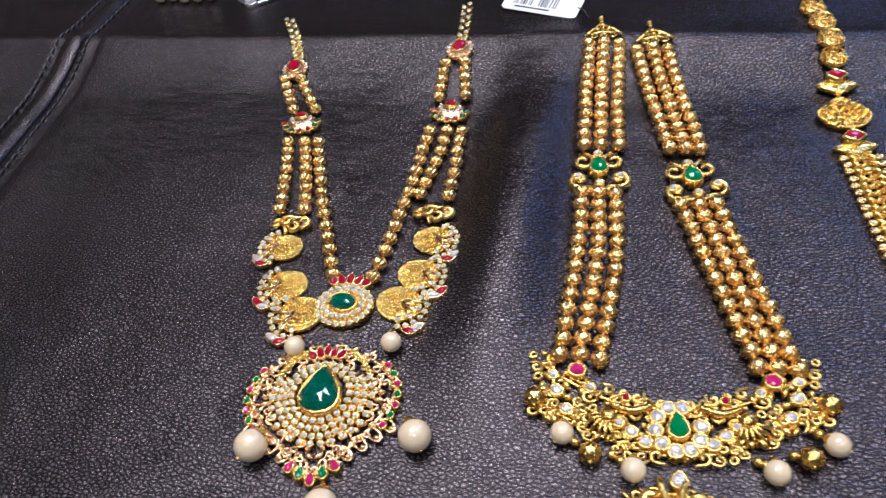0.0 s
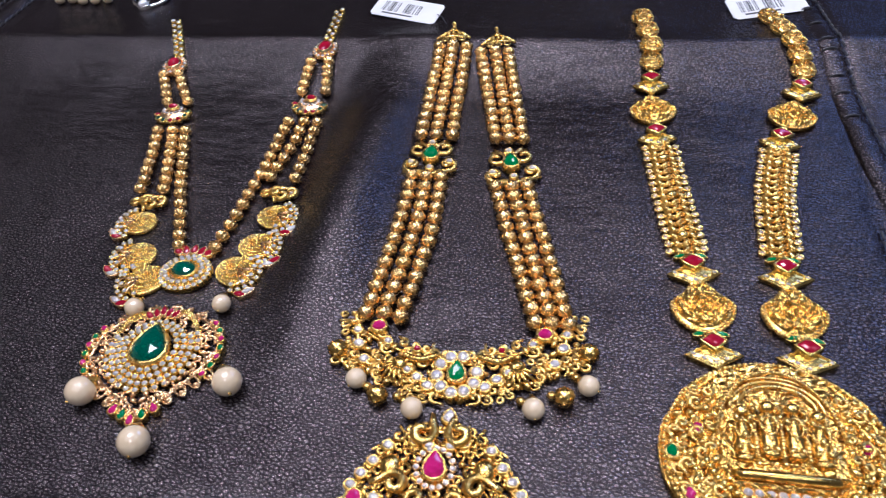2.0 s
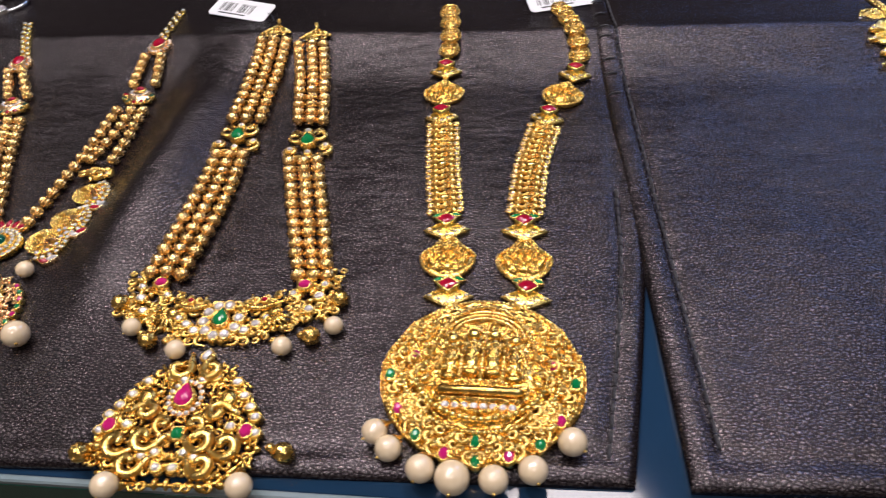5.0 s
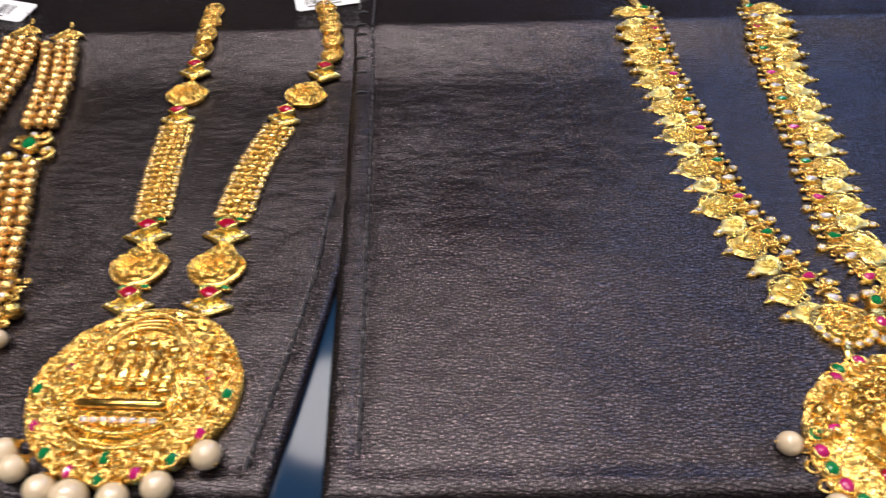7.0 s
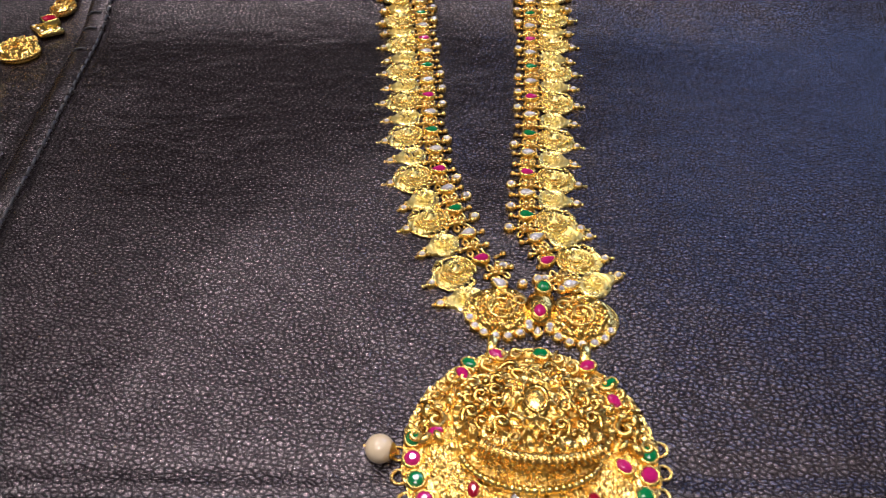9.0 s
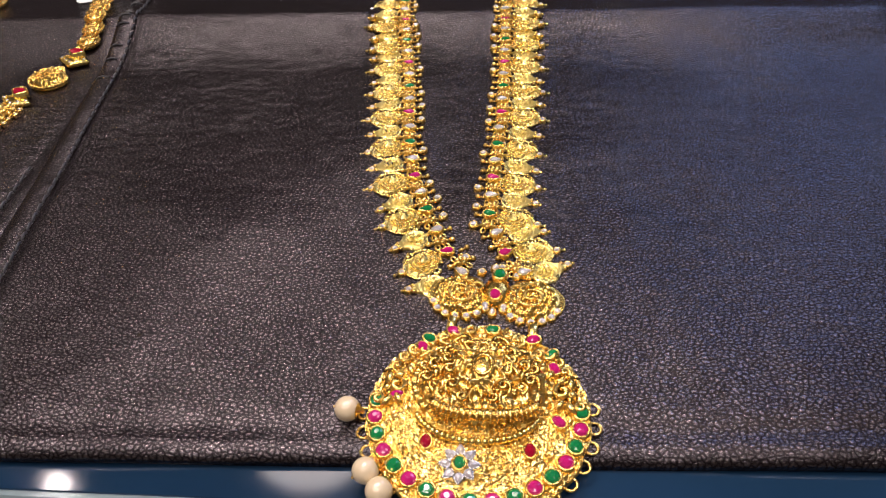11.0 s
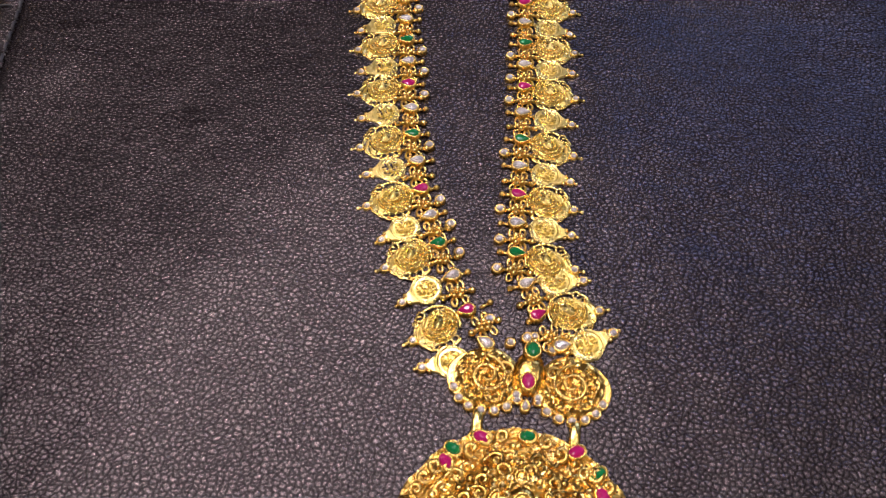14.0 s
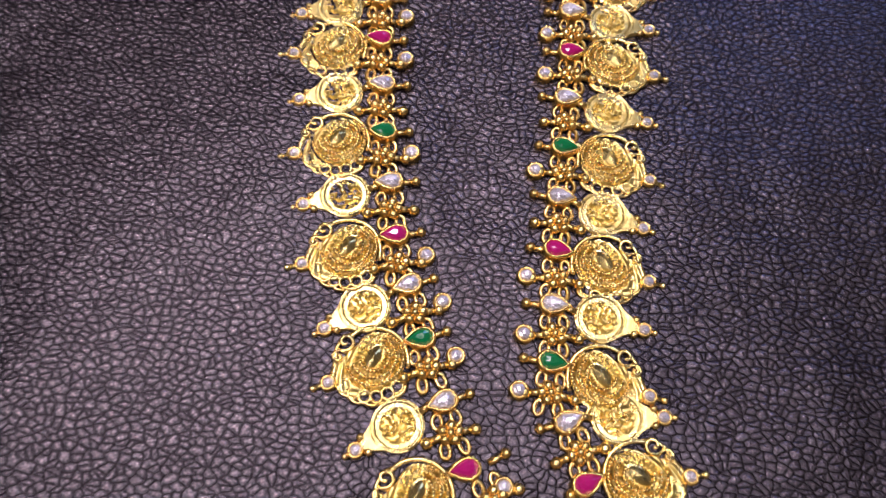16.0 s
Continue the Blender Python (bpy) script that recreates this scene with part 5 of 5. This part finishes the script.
for k in range(17):
    a = radians(180 - 4 + 11.6 * k)
    stone(disc_plate, local(disc_m, 22.6 * math.cos(a), 21.4 * math.sin(a) + 0.3, math.degrees(a), 0.6), ("emerald", "pink")[k % 2], "oval", 3.1, 3.3, 2.6, 0.8, GOLD, 0.5, True)
    part("loop", kept("rimloop", lambda: Pile().add(loop_shape(1.5, 0.36, 1.2)).mesh("loop", GOLD)), disc_plate, local(disc_m, 25.4 * math.cos(a + 0.1), 24.2 * math.sin(a + 0.1)))
for px, py, color, turn in ((-6.9, 22.2, "pink", 70), (2.4, 22.9, "emerald", 90), (12.1, 20.3, "pink", 110), (-12.5, 19.6, "emerald", 60), (-13.8, 16.9, "pink", 40), (16.2, 16.2, "emerald", 120), (16.9, 12, "pink", 30), (-18.4, 3, "pink", -50), (17.6, -2.2, "pink", 50), (-10.5, -8.5, "ruby", 0), (11.5, -9.5, "ruby", 0)):
    stone(disc_plate, local(disc_m, px, py, turn, 1.2), color, "oval", 2.3, 3.3, 2.6, 0.8, GOLD, 0.45, True)
bloom = local(disc_m, -3, -13.6, 0, 1.2)
stone(disc_plate, bloom, "emerald", "oval", 2.4, 3.0, 3.4, 0.8, GOLD, 0.5, True)
for k in range(8):
    a = 2 * math.pi * k / 8
    stone(disc_plate, local(bloom, 3.1 * math.cos(a), 3.3 * math.sin(a), math.degrees(a) - 90), "white", "pear", 1.9, 2.4, 2.8, 0.7, STEEL, 0.3, True)
for side in (-1, 1):
    for k in range(5):
        rib = kept("rib", lambda: Pile().add(tube_shape([(-2.6, -0.6, 2.8), (0, 0.3, 3.9), (2.6, -0.4, 2.8)], 0.55, 6, taper=0.4)).mesh("rib", GOLD_ANTIQUE))
        part("rib", rib, disc_plate, local(disc_m, side * 19.8, 9.5 - 1.5 * k, side * (20 - 22 * k)))
pearl(n4, at(284.4, -58.3), 2.9, -10)
pearl(n4, at(290.6, -73.2), 2.9, 35)
pearl(n4, at(294, -77.6), 2.9, 55)


# ---- price tags ----
def price_tag(x, y, rot, tilt, label):
    m = at(x, y, rot, 2.0) @ Matrix.Rotation(radians(tilt), 4, "X")
    o = [(-15, -5), (-13.5, -6.5), (14, -6.5), (15, -5), (15, 5), (14, 6.5), (-13.5, 6.5), (-15, 5)]
    tag = new("price_tag", Pile().add(loft([[(a, b, -0.15) for a, b in o], [(a, b, 0.15) for a, b in o]], True, True)).mesh("price_tag", PAPER, False))
    tag.matrix_basis = m
    WORLD[tag.name] = m
    tagged(tag, label, "price tag")
    rnd = random.Random(8)
    px = -11.0
    for k in range(17):
        w = rnd.choice((0.25, 0.4, 0.7))
        part("bar", Pile().add(box(px, px + w, -2.8, 3.4, 0.155, 0.19)).mesh("bar", INK, False), tag, m)
        px += w + rnd.choice((0.3, 0.5, 0.9)) + (2.2 if k == 8 else 0)
    part("bar", Pile().add(box(-10, 4, -4.6, -3.8, 0.155, 0.19)).mesh("bar", INK, False), tag, m)
    part("string", Pile().add(tube_shape([(14, 0, 0.3), (17, -1.5, 0.6), (20, -4.5, 0.0)], 0.2, 5)).mesh("string", THREAD), tag, m)


SHIFT[:] = [0.0, 0.0, 1.0, 75.0]
price_tag(4.5, 149.5, -17, 6, "white paper price tag with a printed bar code")
price_tag(150, 153.5, 15, 8, "white paper price tag tied to the carved necklace")


# ---- pieces lying behind the mats' front ----
def finger_ring(x, y, rot, label):
    ob = root("finger_ring", x, y, label, "ring")
    m = at(x, y, rot)
    part("band", Pile().add(tube_shape([(8 * math.cos(2 * math.pi * i / 24), 8 * math.sin(2 * math.pi * i / 24), 1.3) for i in range(24)], 1.1, 8, True)).mesh("band", STEEL), ob, m)
    stone(ob, local(m, 0, -8.4), "white", "round", 5, 5, 3.0, 1.6, STEEL, 0.6)


finger_ring(-118, 161, 0, "silver finger ring with a clear stone")
finger_ring(365, 171, 20, "silver finger ring with a clear stone lying behind the necklace")
ear = root("earring", -152, 160, "gold earring with small pearls", "earring")
part("stem", Pile().add(tube_shape([(-152 - 9 + 3 * k, 162 + math.sin(k), 2) for k in range(7)], 0.7, 6)).mesh("stem", GOLD), ear, Matrix.Translation((0, 0, 0.003)))
for k in range(5):
    pearl(ear, at(-163 + 6 * k, 158 + 0.8 * math.sin(2 * k)), 2.3, 90)

# ---- shop lamps, fill ones among them, and the bluish panel ----
def panel_rim(r):
    return [(r * math.cos(2 * math.pi * i / 36), r * math.sin(2 * math.pi * i / 36), -6) for i in range(36)]


for lx, ly, power, wide in PANELS:
    lamp = root("ceiling_panel", lx * 1000, ly * 1000, "unseen round ceiling light panel with a white rim, lit, several added as fill", "lamp", "ceiling panels", CEILING * 1000)
    part("rim", kept(("panelrim", wide), lambda: Pile().add(tube_shape(panel_rim(wide * 515), 12, 8, True)).mesh("rim", LAMP_RIM)), lamp, Matrix.Translation((lx, ly, CEILING)))
for lx, ly, power in SPOTS:
    lamp = root("ceiling_spot", lx * 1000, ly * 1000, "unseen small round ceiling spot lamp, lit, most of them added for sparkle", "lamp", "ceiling spots", CEILING * 1000)
    part("rim", kept("spotrim", lambda: Pile().add(tube_shape([(48 * math.cos(2 * math.pi * i / 28), 48 * math.sin(2 * math.pi * i / 28), -6) for i in range(28)], 8, 8, True)).mesh("rim", LAMP_RIM)), lamp, Matrix.Translation((lx, ly, CEILING)))
# Unseen glowing panel, placed where its bluish reflection in the leather points.
window = slab("bluish_panel", box(860, 2500, 2385, 2398, 1480, 2190), LAMP_RIM, "unseen bluish glowing panel on the far wall", "window", "structure")
part("pane", Pile().add(box(890, 1670, 2376, 2384, 1510, 2170)).mesh("pane", BLUISH_GLOW, False), window, Matrix.Identity(4), "glowing half of the bluish panel")
part("pane", Pile().add(box(1700, 2470, 2376, 2384, 1510, 2170)).mesh("pane", BLUISH_GLOW, False), window, Matrix.Identity(4), "glowing half of the bluish panel")
